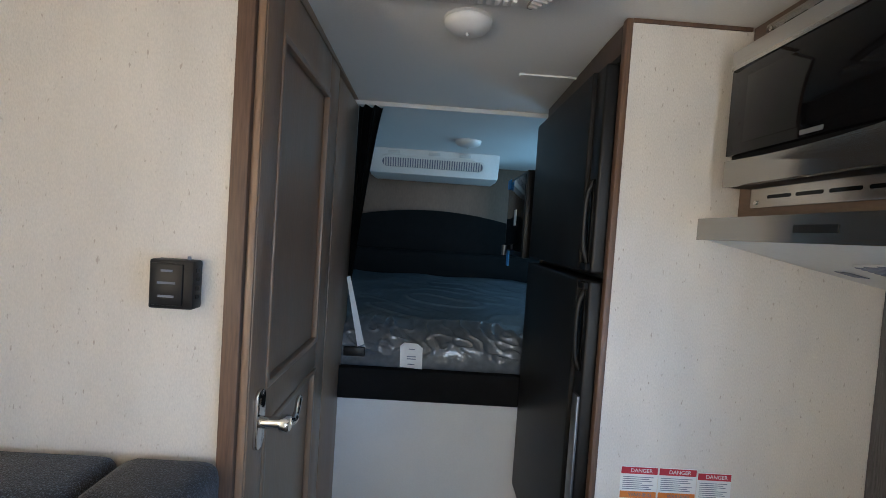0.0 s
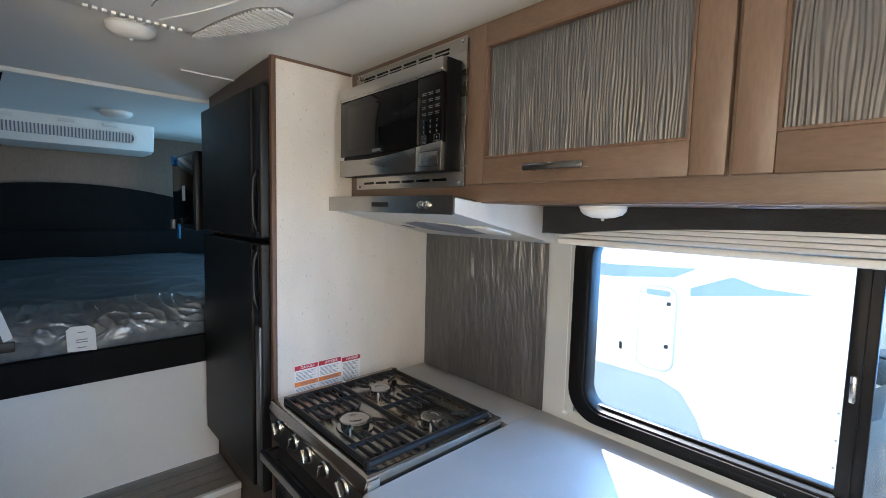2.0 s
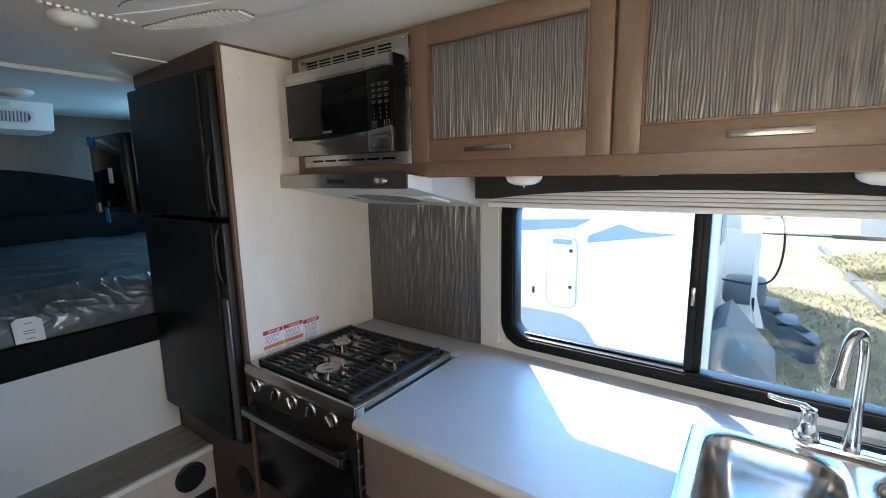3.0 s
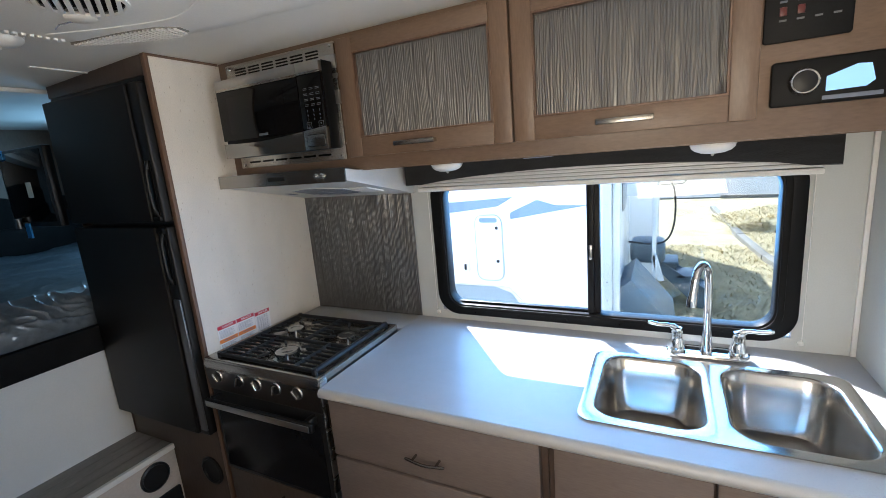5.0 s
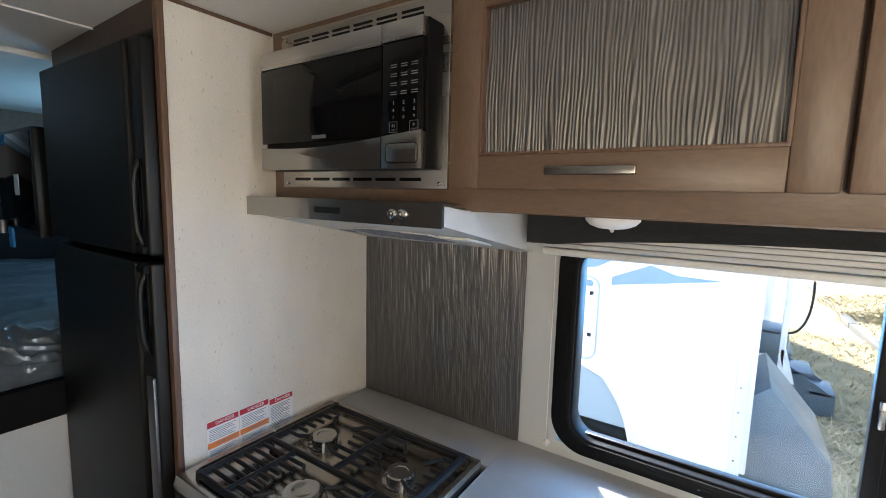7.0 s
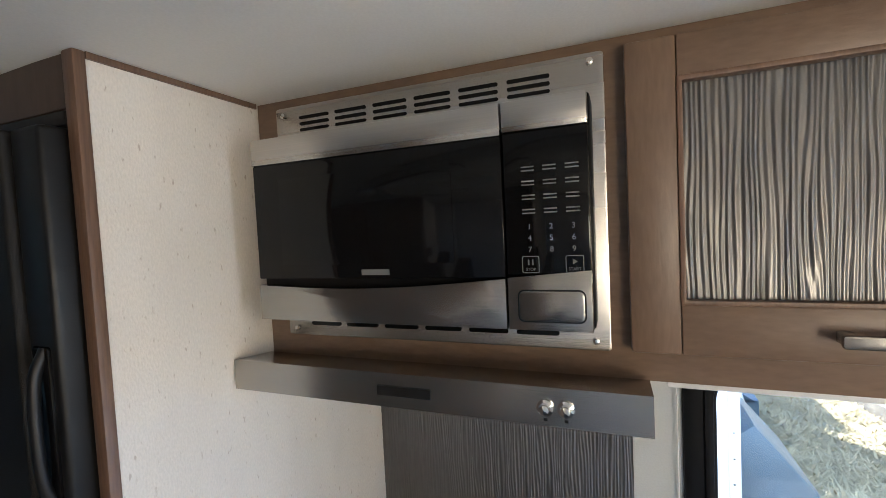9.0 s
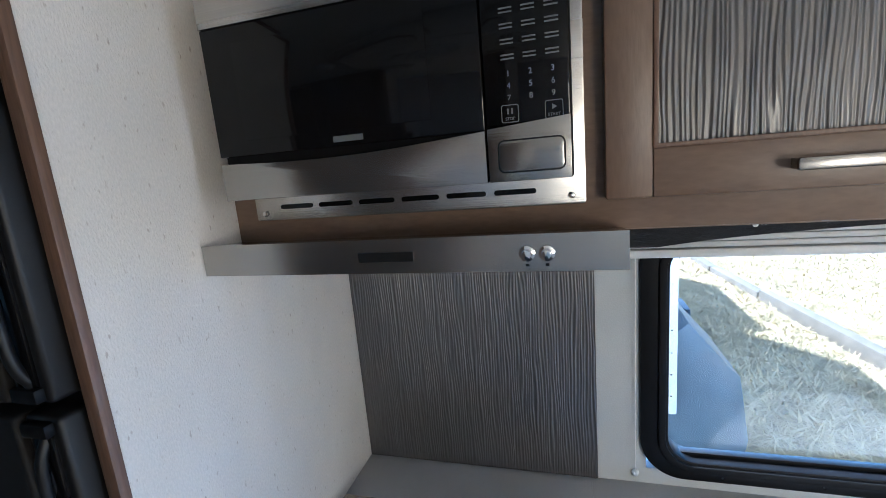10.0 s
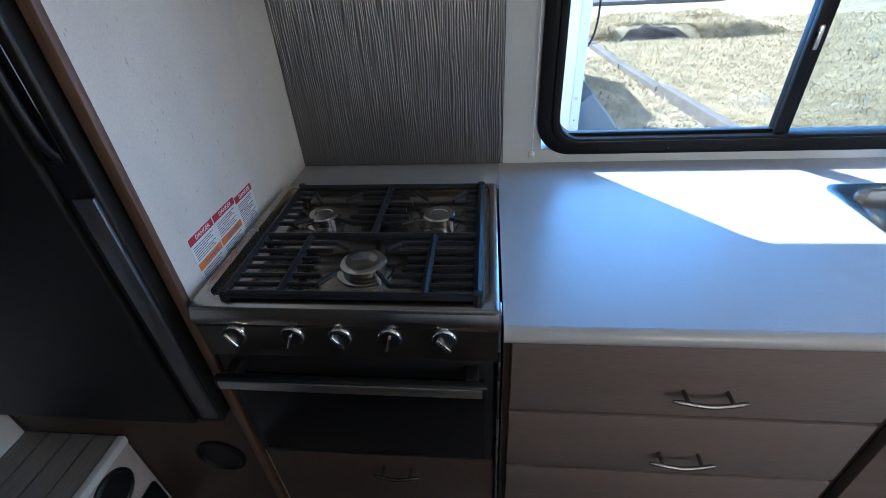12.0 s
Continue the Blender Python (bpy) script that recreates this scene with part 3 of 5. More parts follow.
def curtain(x0, x1, y, z0, z1):
    bm = bmesh.new()
    n, rows, g = 40, 16, []
    for j in range(rows + 1):
        t = j / rows
        row = []
        for i in range(n + 1):
            s = i / n
            wide = 1 - 0.88 * (1 - t) ** 0.8
            x = x0 + (x1 - x0) * s * wide - 0.004 * (1 - t)
            row.append(bm.verts.new((x, y + 0.018 * math.sin(s * 5 * math.pi) * (0.6 + 0.4 * t), z0 + (z1 - z0) * t)))
        g.append(row)
    for a, b_ in zip(g, g[1:]):
        for i in range(n):
            bm.faces.new((a[i], a[i + 1], b_[i + 1], b_[i]))
    bmesh.ops.solidify(bm, geom=list(bm.faces), thickness=0.004)
    return bm


cu = thing("privacy_curtain", (-1.12, 0.62, 1.3), "black cloth curtain gathered beside the bunk opening", "curtain")
part("cloth", curtain(-1.222, -1.140, 0.645, 1.25, 1.868), M_BEDBLK, cu)
st = thing("white_strap", (-1.13, 0.62, 1.03), "loose white strap hanging beside the mattress", "strap")
part("band", prism([(-1.222, 1.285), (-1.210, 1.290), (-1.150, 1.062), (-1.172, 1.052)], "y", 0.597, 0.600), M_PAPERTAG, st)
part("buckle", box(-1.218, -1.146, 0.590, 0.602, 1.020, 1.052, 0.004), M_BLACK, st, "black plastic buckle")

tv = thing("television", (-0.59, 0.73, 1.40), "thin black television with blue tape beside the fridge", "television")
part("screen_case", box(-0.632, -0.602, 0.630, 1.000, 1.385, 1.690, 0.005), M_BLACK, tv)
part("screen", box(-0.6335, -0.6315, 0.650, 0.985, 1.405, 1.678, 0.0008), M_GLOSS, tv, "glossy dark screen")
part("tape", box(-0.6355, -0.6305, 0.945, 1.002, 1.655, 1.692), M_BLUETAPE, tv, "strip of blue tape")
part("tape", box(-0.640, -0.634, 0.860, 0.895, 1.340, 1.400), M_BLUETAPE, tv, "strip of blue tape")
part("label", box(-0.6350, -0.6332, 0.775, 0.815, 1.500, 1.560), M_PAPERTAG, tv, "white paper label")
part("bracket", box(-0.603, -0.02, 0.74, 0.80, 1.44, 1.50, 0.004), M_BLACK, tv)
part("arm_joint", turned([(0.012, 0.0), (0.012, -0.04), (0.001, -0.04)], (-0.645, 0.93, 1.42), n=16), M_STEELD, tv, "grey arm joint")

# ---- fridge ----
fr = thing("refrigerator", (-0.58, 0.30, 0.612), "tall black two-door refrigerator with pebbled doors", "refrigerator")
part("body", box(-0.552, -0.02, 0.018, 0.584, 0.614, 1.844, 0.003), M_BLACK, fr)
part("top_grille", box(-0.588, -0.552, 0.020, 0.584, 1.828, 1.844, 0.003), M_BLACK, fr)
for nm, z0, z1, hz0, hz1 in (("upper_door", 1.392, 1.826, 1.40, 1.60), ("lower_door", 0.618, 1.376, 1.17, 1.368)):
    d = part(nm, box(-0.620, -0.553, 0.078, 0.580, z0, z1, 0.006, 3), M_FRIDGE, fr)
    part("edge_strip", box(-0.612, -0.553, 0.022, 0.076, z0, z1, 0.006, 3), M_BLACK, d)
    part("grip_well", box(-0.616, -0.610, 0.034, 0.064, hz0 + 0.01, hz1 - 0.01, 0.004), M_GLOSS, d, "glossy grip recess")
    part("grip", tube(arc([(-0.612, 0.044, hz0 + 0.012), (-0.624, 0.046, hz0 + 0.05), (-0.624, 0.046, hz1 - 0.05), (-0.612, 0.044, hz1 - 0.012)], 5), 0.006, 10), M_BLACK, d)
    zz = z0 + 0.012 if nm == "upper_door" else z1 - 0.012
    part("hinge_cap", box(-0.622, -0.608, 0.030, 0.068, zz - 0.008, zz + 0.008, 0.003), M_MATTE, d, "dull black hinge cap")
part("lower_trim", box(-0.618, -0.611, 0.026, 0.058, 0.64, 1.13, 0.002), M_STEELD, fr, "satin trim strip")

# ---- worktop and lower cabinets ----
CT = 0.90
wt = thing("worktop", (-0.3, -1.2, 0.868), "pale grey laminate worktop with rounded front edge", "countertop")
o = rrect(-0.606, -0.0005, END + 0.0005, -0.530, 0.0008, 6)
i_ = rrect(-0.512, -0.165, -1.815, -1.252, 0.05, 6)
part("slab", ring(o, i_, "z", 0.868, CT, bev=0.0), M_COUNTER, wt)
part("front_nose", tube([(-0.605, END + 0.002, 0.884), (-0.605, -0.530, 0.884)], 0.0158, 14), M_COUNTER, wt)
part("back_strip", box(-0.146, -0.0005, -0.5298, -0.0005, 0.868, CT, 0.001), M_COUNTER, wt)
bs = thing("backsplash", (0, -0.27, CT), "silver-grey rippled metal-look splash panel behind the cooker", "backsplash")


def rippled(x, y0, y1, z0, z1, depth, seed):
    """A sheet with upright, wandering ripples, facing -x, with real relief."""
    bm = bmesh.new()
    ny, nz = int(abs(y1 - y0) / 0.0007), max(8, int((z1 - z0) / 0.012))
    g = []
    for j in range(nz + 1):
        z = z0 + (z1 - z0) * j / nz
        row = []
        for i in range(ny + 1):
            y = y0 + (y1 - y0) * i / ny
            s = y / 0.0060 + 0.9 * noise.noise((y * 62, z * 8, seed)) + 0.6 * noise.noise((y * 23, z * 5, seed + 5))
            k = 0.75 * math.sin(2 * math.pi * s) + 1.0 * noise.noise((y * 230, z * 9, seed + 3))
            fade = 0.85 + 0.45 * noise.noise((y * 60, z * 16, seed + 8))
            row.append(bm.verts.new((x - depth * k * fade, y, z)))
        g.append(row)
    for a, b_ in zip(g, g[1:]):
        for i in range(ny):
            bm.faces.new((a[i], a[i + 1], b_[i + 1], b_[i]))
    return bm


part("rippled_sheet", rippled(-0.005, -0.543, -0.002, 0.9015, 1.50, 0.0008, 2.0), M_WAVE, bs)

base = thing("drawer_unit", (-0.58, -0.86, 0.0), "grey-brown drawer cabinet with bowed metal pulls", "cabinet")
part("carcass", box(-0.578, -0.02, -1.182, -0.532, 0.08, 0.866), M_DARKPAN, base)
part("plinth", box(-0.52, -0.02, -1.182, -0.532, 0.0, 0.08), M_BLACK, base)


def pull(parent, y0, y1, x, z, mtl=None):
    ym = (y0 + y1) / 2
    h_ = part("pull", tube(arc([(x - 0.022, y0, z), (x - 0.028, ym, z - 0.003), (x - 0.022, y1, z)], 6), [0.0028] + [0.0042] * 11 + [0.0028], 10), mtl or M_PULL, parent, "bowed metal pull")
    for y in (y0 + 0.2 * (y1 - y0), y1 - 0.2 * (y1 - y0)):
        part("post", tube([(x + 0.002, y, z), (x - 0.026, y, z)], 0.0035, 10), mtl or M_PULL, h_)


for z0, z1 in ((0.683, 0.860), (0.500, 0.674), (0.100, 0.491)):
    d = part("drawer_front", box(-0.600, -0.5785, -1.166, -0.545, z0, z1, 0.003), M_DRAW, base)
    pull(d, -0.925, -0.808, -0.600, (z0 + z1) / 2 - 0.02)
sb = thing("sink_base", (-0.58, -1.5, 0.0), "grey-brown cabinet with two doors under the sink", "cabinet")
part("carcass", box(-0.578, -0.56, END + 0.002, -1.184, 0.08, 0.866), M_DARKPAN, sb)
part("plinth", box(-0.52, -0.50, END + 0.002, -1.184, 0.0, 0.08), M_BLACK, sb)
for y0, y1, yp in ((-1.512, -1.200, -1.48), (-1.838, -1.518, -1.55)):
    d = part("door", box(-0.600, -0.5785, y0, y1, 0.100, 0.860, 0.003), M_DRAW, sb)
    part("pull", tube(arc([(-0.622, yp, 0.68), (-0.628, yp, 0.74), (-0.622, yp, 0.80)], 6), 0.004, 10), M_STEEL, d)

# ---- sink and tap ----
sk = thing("kitchen_sink", (-0.34, -1.53, CT), "stainless double bowl drop-in sink with satin finish", "sink")


def corners(x0, x1, y0, y1, radii, n=6):
    """A rectangle with a radius of its own at each corner: ++, -+, --, +-."""
    out = []
    for (cx, sx, cy, sy, a0), r in zip(((x1, -1, y1, -1, 0), (x0, 1, y1, -1, 90), (x0, 1, y0, 1, 180), (x1, -1, y0, 1, 270)), radii):
        for i in range(n + 1):
            a = radians(a0 + 90 * i / n)
            out.append((cx + sx * r + r * math.cos(a), cy + sy * r + r * math.sin(a)))
    return out


def bowl(y0, y1, outer):
    x0, x1 = -0.500, -0.176
    bm = bmesh.new()
    loops = [(outer, 0.9012), (outer, 0.9042)]
    for inset, z, r in ((-0.004, 0.9045, 0.062), (0.0, 0.9025, 0.06), (0.005, 0.895, 0.058), (0.012, 0.83, 0.055), (0.018, 0.775, 0.055), (0.030, 0.752, 0.05), (0.055, 0.745, 0.045)):
        loops.append((corners(x0 + inset, x1 - inset, y0 + inset, y1 - inset, [r] * 4), z))
    loops.append((corners(x0 + 0.12, x1 - 0.12, y0 + 0.085, y1 - 0.085, [0.02] * 4), 0.742))
    rows = [[bm.verts.new((x, y, z)) for x, y in pts] for pts, z in loops]
    n = len(rows[0])
    for a, b_ in zip(rows, rows[1:]):
        for i in range(n):
            bm.faces.new((a[i], a[(i + 1) % n], b_[(i + 1) % n], b_[i]))
    bm.faces.new(rows[-1])
    return bm


part("bowl", bowl(-1.510, -1.265, corners(-0.530, -0.148, -1.5325, -1.236, [0.035, 0.035, 0.001, 0.001])), M_SINK, sk)
part("bowl", bowl(-1.800, -1.555, corners(-0.530, -0.148, -1.829, -1.5325, [0.001, 0.001, 0.035, 0.035])), M_SINK, sk)
for y in (-1.387, -1.678):
    part("drain", turned([(0.036, 0.0), (0.036, 0.003), (0.028, 0.001), (0.001, 0.001)], (-0.338, y, 0.7425), n=24), M_CHROME, sk)

fa = thing("faucet", (-0.10, -1.53, CT), "chrome gooseneck kitchen faucet with two lever handles", "faucet")
part("base_bar", prism(rrect(-0.138, -0.070, -1.635, -1.428, 0.03), "z", 0.9005, 0.918, 0.006, 3), M_CHROME, fa)
part("spout", tube(arc([(-0.104, -1.53, 0.918), (-0.104, -1.53, 1.00), (-0.104, -1.53, 1.10), (-0.112, -1.526, 1.155), (-0.135, -1.512, 1.180), (-0.158, -1.497, 1.162), (-0.170, -1.489, 1.11), (-0.174, -1.485, 1.072)], 6),
     [0.0175, 0.016, 0.0145, 0.013, 0.012, 0.0112] + [0.0100] * 31 + [0.0105, 0.0115, 0.0125, 0.0125, 0.0125, 0.0125], 16), M_CHROME, fa)
for y, sg in ((-1.455, 1), (-1.607, -1)):
    hd = part("handle_body", turned([(0.024, 0.0), (0.023, 0.012), (0.017, 0.030), (0.014, 0.045), (0.016, 0.052), (0.013, 0.064), (0.001, 0.068)], (-0.104, y, 0.918), n=24), M_CHROME, fa)
    part("lever", tube(arc([(-0.104, y, 0.978), (-0.106, y + sg * 0.020, 0.988), (-0.110, y + sg * 0.050, 0.990), (-0.112, y + sg * 0.078, 0.996)], 6), [0.009] * 5 + [0.006] * 13 + [0.0035], 12), M_CHROME, hd)

# ---- cooker ----
ck = thing("gas_range", (-0.36, -0.27, 0.25), "stainless three-burner gas range with black oven door", "stove")
part("oven_body", box(-0.585, -0.15, -0.522, -0.016, 0.25, 0.895), M_BLACK, ck)
top = part("cooktop", ring(rrect(-0.618, -0.148, -0.524, -0.016, 0.006, 4), rrect(-0.585, -0.160, -0.508, -0.034, 0.02, 4), "z", 0.896, 0.924, bev=0.003), M_TRAY, ck, "stainless cooktop rim")
part("well", prism(rrect(-0.587, -0.158, -0.510, -0.032, 0.02, 4), "z", 0.900, 0.908), M_TRAY, top, "sunken burner tray")
for x, y, r in ((-0.310, -0.160, 0.034), (-0.312, -0.405, 0.034), (-0.490, -0.285, 0.042)):
    bn = part("burner", turned([(r * 1.25, 0.0), (r * 1.22, 0.004), (r * 0.95, 0.006), (r * 0.95, 0.013), (r * 1.0, 0.014), (r * 1.0, 0.022), (r * 0.9, 0.025), (r * 0.55, 0.025), (r * 0.5, 0.0235), (0.001, 0.0235)], (x, y, 0.908), n=28), M_SINK, top, "round aluminium burner")
    part("electrode", tube([(x - r * 0.9, y - r * 0.8, 0.908), (x - r * 0.9, y - r * 0.8, 0.930)], 0.003, 8), M_WPLAST, bn, "white spark electrode")

GR = 0.932


def iron(name, pts, r, parent=None):
    """An iron bar of the grate with slightly rounded section."""
    return part(name, tube(pts, r, 8), M_IRON, parent or gr)


gr = part("grate", tube([(-0.592, -0.490, GR), (-0.183, -0.490, GR)], 0.0088, 8), M_IRON, ck, "black cast iron grate")
for p, q in (((-0.592, -0.072), (-0.183, -0.072)), ((-0.592, -0.490), (-0.592, -0.072)), ((-0.183, -0.490), (-0.183, -0.072)), ((-0.405, -0.490), (-0.405, -0.072)),
             ((-0.592, -0.165), (-0.405, -0.165)), ((-0.592, -0.405), (-0.405, -0.405)), ((-0.405, -0.285), (-0.183, -0.285))):
    iron("bar", [(*p, GR), (*q, GR)], 0.0074)
for x, y in ((-0.592, -0.490), (-0.592, -0.072), (-0.183, -0.490), (-0.183, -0.072)):
    iron("foot", [(x, y, 0.941), (x, y, 0.918)], [0.0082, 0.0098])
for x, y in ((-0.405, -0.490), (-0.405, -0.072)):
    iron("foot", [(x, y, 0.938), (x, y, 0.908)], [0.0070, 0.0075])
for i in range(6):
    x = -0.432 - 0.0265 * i
    short = 0.020 if i in (2, 3) else 0.0
    iron("finger", [(x, -0.072, GR), (x, -0.222 + short, GR)], 0.0050)
    iron("finger", [(x, -0.490, GR), (x, -0.345 - short, GR)], 0.0050)
for i in range(6):
    x = -0.212 - 0.0285 * i
    iron("finger", [(x, -0.072, GR), (x, -0.112, GR)], 0.0050)
    iron("finger", [(x, -0.222 - 0.010 * (i % 2), GR), (x, -0.345 + 0.010 * (i % 2), GR)], 0.0050)
    iron("finger", [(x, -0.490, GR), (x, -0.458, GR)], 0.0050)
for p, q in (((-0.432, -0.222), (-0.458, -0.250)), ((-0.564, -0.222), (-0.532, -0.246)), ((-0.432, -0.345), (-0.458, -0.320)), ((-0.564, -0.345), (-0.528, -0.318)),
             ((-0.212, -0.222), (-0.255, -0.196)), ((-0.3545, -0.232), (-0.338, -0.196)), ((-0.212, -0.112), (-0.262, -0.140)), ((-0.3545, -0.112), (-0.338, -0.140)),
             ((-0.212, -0.345), (-0.258, -0.378)), ((-0.3545, -0.335), (-0.340, -0.376)), ((-0.212, -0.458), (-0.262, -0.432)), ((-0.3545, -0.458), (-0.340, -0.430))):
    iron("tip", [(*p, GR), (*q, GR + 0.002)], [0.0050, 0.0042])

part("front_lip", prism([(-0.621, 0.887), (-0.624, 0.904), (-0.616, 0.921), (-0.600, 0.9235), (-0.600, 0.887)], "y", -0.5235, -0.0165, 0.002), M_TRAY, ck, "rounded stainless front lip")
cp = part("control_panel", prism([(-0.614, 0.808), (-0.6225, 0.886), (-0.585, 0.886), (-0.585, 0.808)], "y", -0.522, -0.018, 0.002), M_STRIP, ck, "dark brushed steel control strip")
for k, y in enumerate((-0.082, -0.183, -0.264, -0.347, -0.436)):
    kn = part("knob", turned([(0.019, 0.0), (0.019, -0.006), (0.017, -0.010), (0.012, -0.012), (0.001, -0.012)], (-0.619, y, 0.866), "x", n=24), M_BLACK, cp, "dark knob with chrome ring")
    part("knob_ring", turned([(0.0215, 0.001), (0.0215, -0.004), (0.0190, -0.008), (0.0178, -0.006), (0.0178, 0.001)], (-0.619, y, 0.866), "x", n=28), M_CHROME, kn, "chrome ring")
    bm = box(-0.640, -0.628, -0.0028, 0.0028, -0.016, 0.016, 0.002)
    bmesh.ops.transform(bm, matrix=Matrix.Translation((0, y, 0.866)) @ Matrix.Rotation(radians((-35, 20, -30, 15, -40)[k]), 4, "X"), verts=bm.verts)
    part("grip", bm, M_CHROME, kn, "chrome grip")
od = part("oven_door", box(-0.612, -0.586, -0.516, -0.022, 0.500, 0.806, 0.004), M_BLACK, ck)
part("door_glass", box(-0.6145, -0.611, -0.500, -0.038, 0.515, 0.760, 0.001), M_OVEN, od, "dark oven glass")
oh = part("door_handle", prism(rrect(-0.660, -0.642, 0.764, 0.792, 0.006, 4), "y", -0.505, -0.033, 0.002), M_BLACK, od, "black bar handle")
part("handle_face", box(-0.6625, -0.6585, -0.497, -0.041, 0.768, 0.788, 0.001), M_STEEL, oh, "steel strip")
for y in (-0.480, -0.060):
    part("bracket", box(-0.646, -0.611, y - 0.010, y + 0.010, 0.768, 0.798, 0.003), M_BLACK, oh)
part("side_trim", box(-0.616, -0.585, -0.527, -0.5225, 0.30, 0.918, 0.001), M_STEEL, ck, "bright side strip")
dw = part("lower_door", box(-0.605, -0.5855, -0.518, -0.020, 0.255, 0.492, 0.003), M_DARKPAN, ck, "dark brown panel below the oven")
pull(dw, -0.36, -0.26, -0.605, 0.445)

ck.location.x, ck.scale.x = -0.363, 0.93

# ---- warning stickers ----
for n_, (x0, x1, z0, z1) in enumerate(((-0.524, -0.446, 0.898, 1.000), (-0.444, -0.364, 0.898, 1.000), (-0.362, -0.290, 0.912, 0.994))):
    sg = thing("warning_sticker", (x0, 0, z0), "white warning sticker with red and orange bands" if n_ < 2 else "small white warning sticker with a red band", "sticker", "warning stickers")
    part("sheet", box(x0, x1, -0.0012, -0.0002, z0, z1), M_PAPERTAG, sg)
    part("red_band", box(x0 + 0.001, x1 - 0.001, -0.0018, -0.0012, z1 - 0.015, z1 - 0.001), M_RED, sg)
    words("word", "DANGER", 0.0115, facing("y", ((x0 + x1) / 2 + 0.004, -0.0020, z1 - 0.008)), M_PAPERTAG, sg)
    if n_ < 2:
        zb = z0 + 0.036
        part("orange_band", box(x0 + 0.001, x1 - 0.001, -0.0018, -0.0012, zb, zb + 0.014), M_ORANGE, sg)
        words("word", "WARNING", 0.0100, facing("y", ((x0 + x1) / 2 + 0.004, -0.0020, zb + 0.007)), M_INK, sg)
    k, z = 0, z1 - 0.021
    while z > z0 + 0.004:
        if not (n_ < 2 and z0 + 0.033 < z < z0 + 0.053):
            w = (x1 - x0 - 0.010) * (0.95, 0.82, 0.9, 0.6)[k % 4]
            part("print_line", box(x0 + 0.005, x0 + 0.005 + w, -0.0017, -0.0012, z - 0.0012, z), M_INK, sg, round_=False)
        z -= 0.0042
        k += 1

# ---- range hood ----
hd = thing("range_hood", (-0.2, -0.29, 1.39), "shallow stainless range hood with sloping underside and two switches", "range hood")
part("canopy", prism([(-0.404, 1.480), (-0.404, 1.514), (-0.335, 1.506), (-0.001, 1.506), (-0.001, 1.398)], "y", -0.558, -0.004), M_GPLAST, hd, "pale painted hood canopy")
hf = part("front", prism([(-0.411, 1.476), (-0.411, 1.519), (-0.336, 1.5105), (-0.336, 1.508), (-0.4045, 1.5155), (-0.4045, 1.4785)], "y", -0.5595, -0.003), M_HOOD, hd, "brushed stainless front")
part("logo_plate", box(-0.4125, -0.4108, -0.316, -0.243, 1.491, 1.503), M_BLACK, hf, "dark maker's mark")
for y in (-0.452, -0.474):
    sw = part("switch", turned([(0.009, 0.0), (0.009, -0.003), (0.006, -0.004), (0.005, -0.010), (0.001, -0.011)], (-0.411, y, 1.497), "x", n=18), M_CHROME, hf, "chrome rocker switch")
    part("mark", box(-0.4116, -0.4108, y - 0.002, y + 0.002, 1.482, 1.485), M_BLACK, sw)
SL = math.atan2(0.082, 0.403)


def under_hood(bm):
    bmesh.ops.transform(bm, matrix=Matrix.Translation((-0.2, 0, 1.4375)) @ Matrix.Rotation(SL, 4, "Y"), verts=bm.verts)
    return bm


fl = part("filter", under_hood(prism([(-0.095, -0.30), (-0.055, -0.42), (0.055, -0.42), (0.095, -0.30), (0.055, -0.18), (-0.055, -0.18)], "z", -0.003, 0.0)), M_GPLAST, hd, "pale six-sided vent plate")
for i in range(16):
    u = -0.088 + i * 0.0117
    half = 0.118 if abs(u) < 0.055 else 0.118 * (0.098 - abs(u)) / 0.043
    for y0, y1 in ((-0.30 - half, -0.304), (-0.296, -0.30 + half)):
        if y1 - y0 > 0.006:
            part("slot", under_hood(box(u, u + 0.0055, y0, y1, -0.0042, -0.003)), M_INK, fl, round_=False)
part("warning_label", under_hood(box(0.02, 0.06, -0.10, -0.07, -0.0015, -0.0003)), M_INK, hd, "small printed label")
part("hood_lamp", under_hood(box(-0.05, 0.05, -0.52, -0.44, -0.006, 0.0, 0.003)), M_DIFF, hd, "clear lamp lens")

# ---- upper cabinets ----
uc = thing("upper_cabinet", (-0.17, -0.93, 1.507), "taupe wood wall cabinet with lift-up rippled doors", "cabinet")
part("carcass", box(-0.330, -0.001, END + 0.001, -0.0015, 1.507, CEIL - 0.001, 0.0015), M_CAB, uc)
part("bottom_board", box(-0.318, -0.002, END + 0.002, -0.56, 1.504, 1.5068), M_CAB, uc)
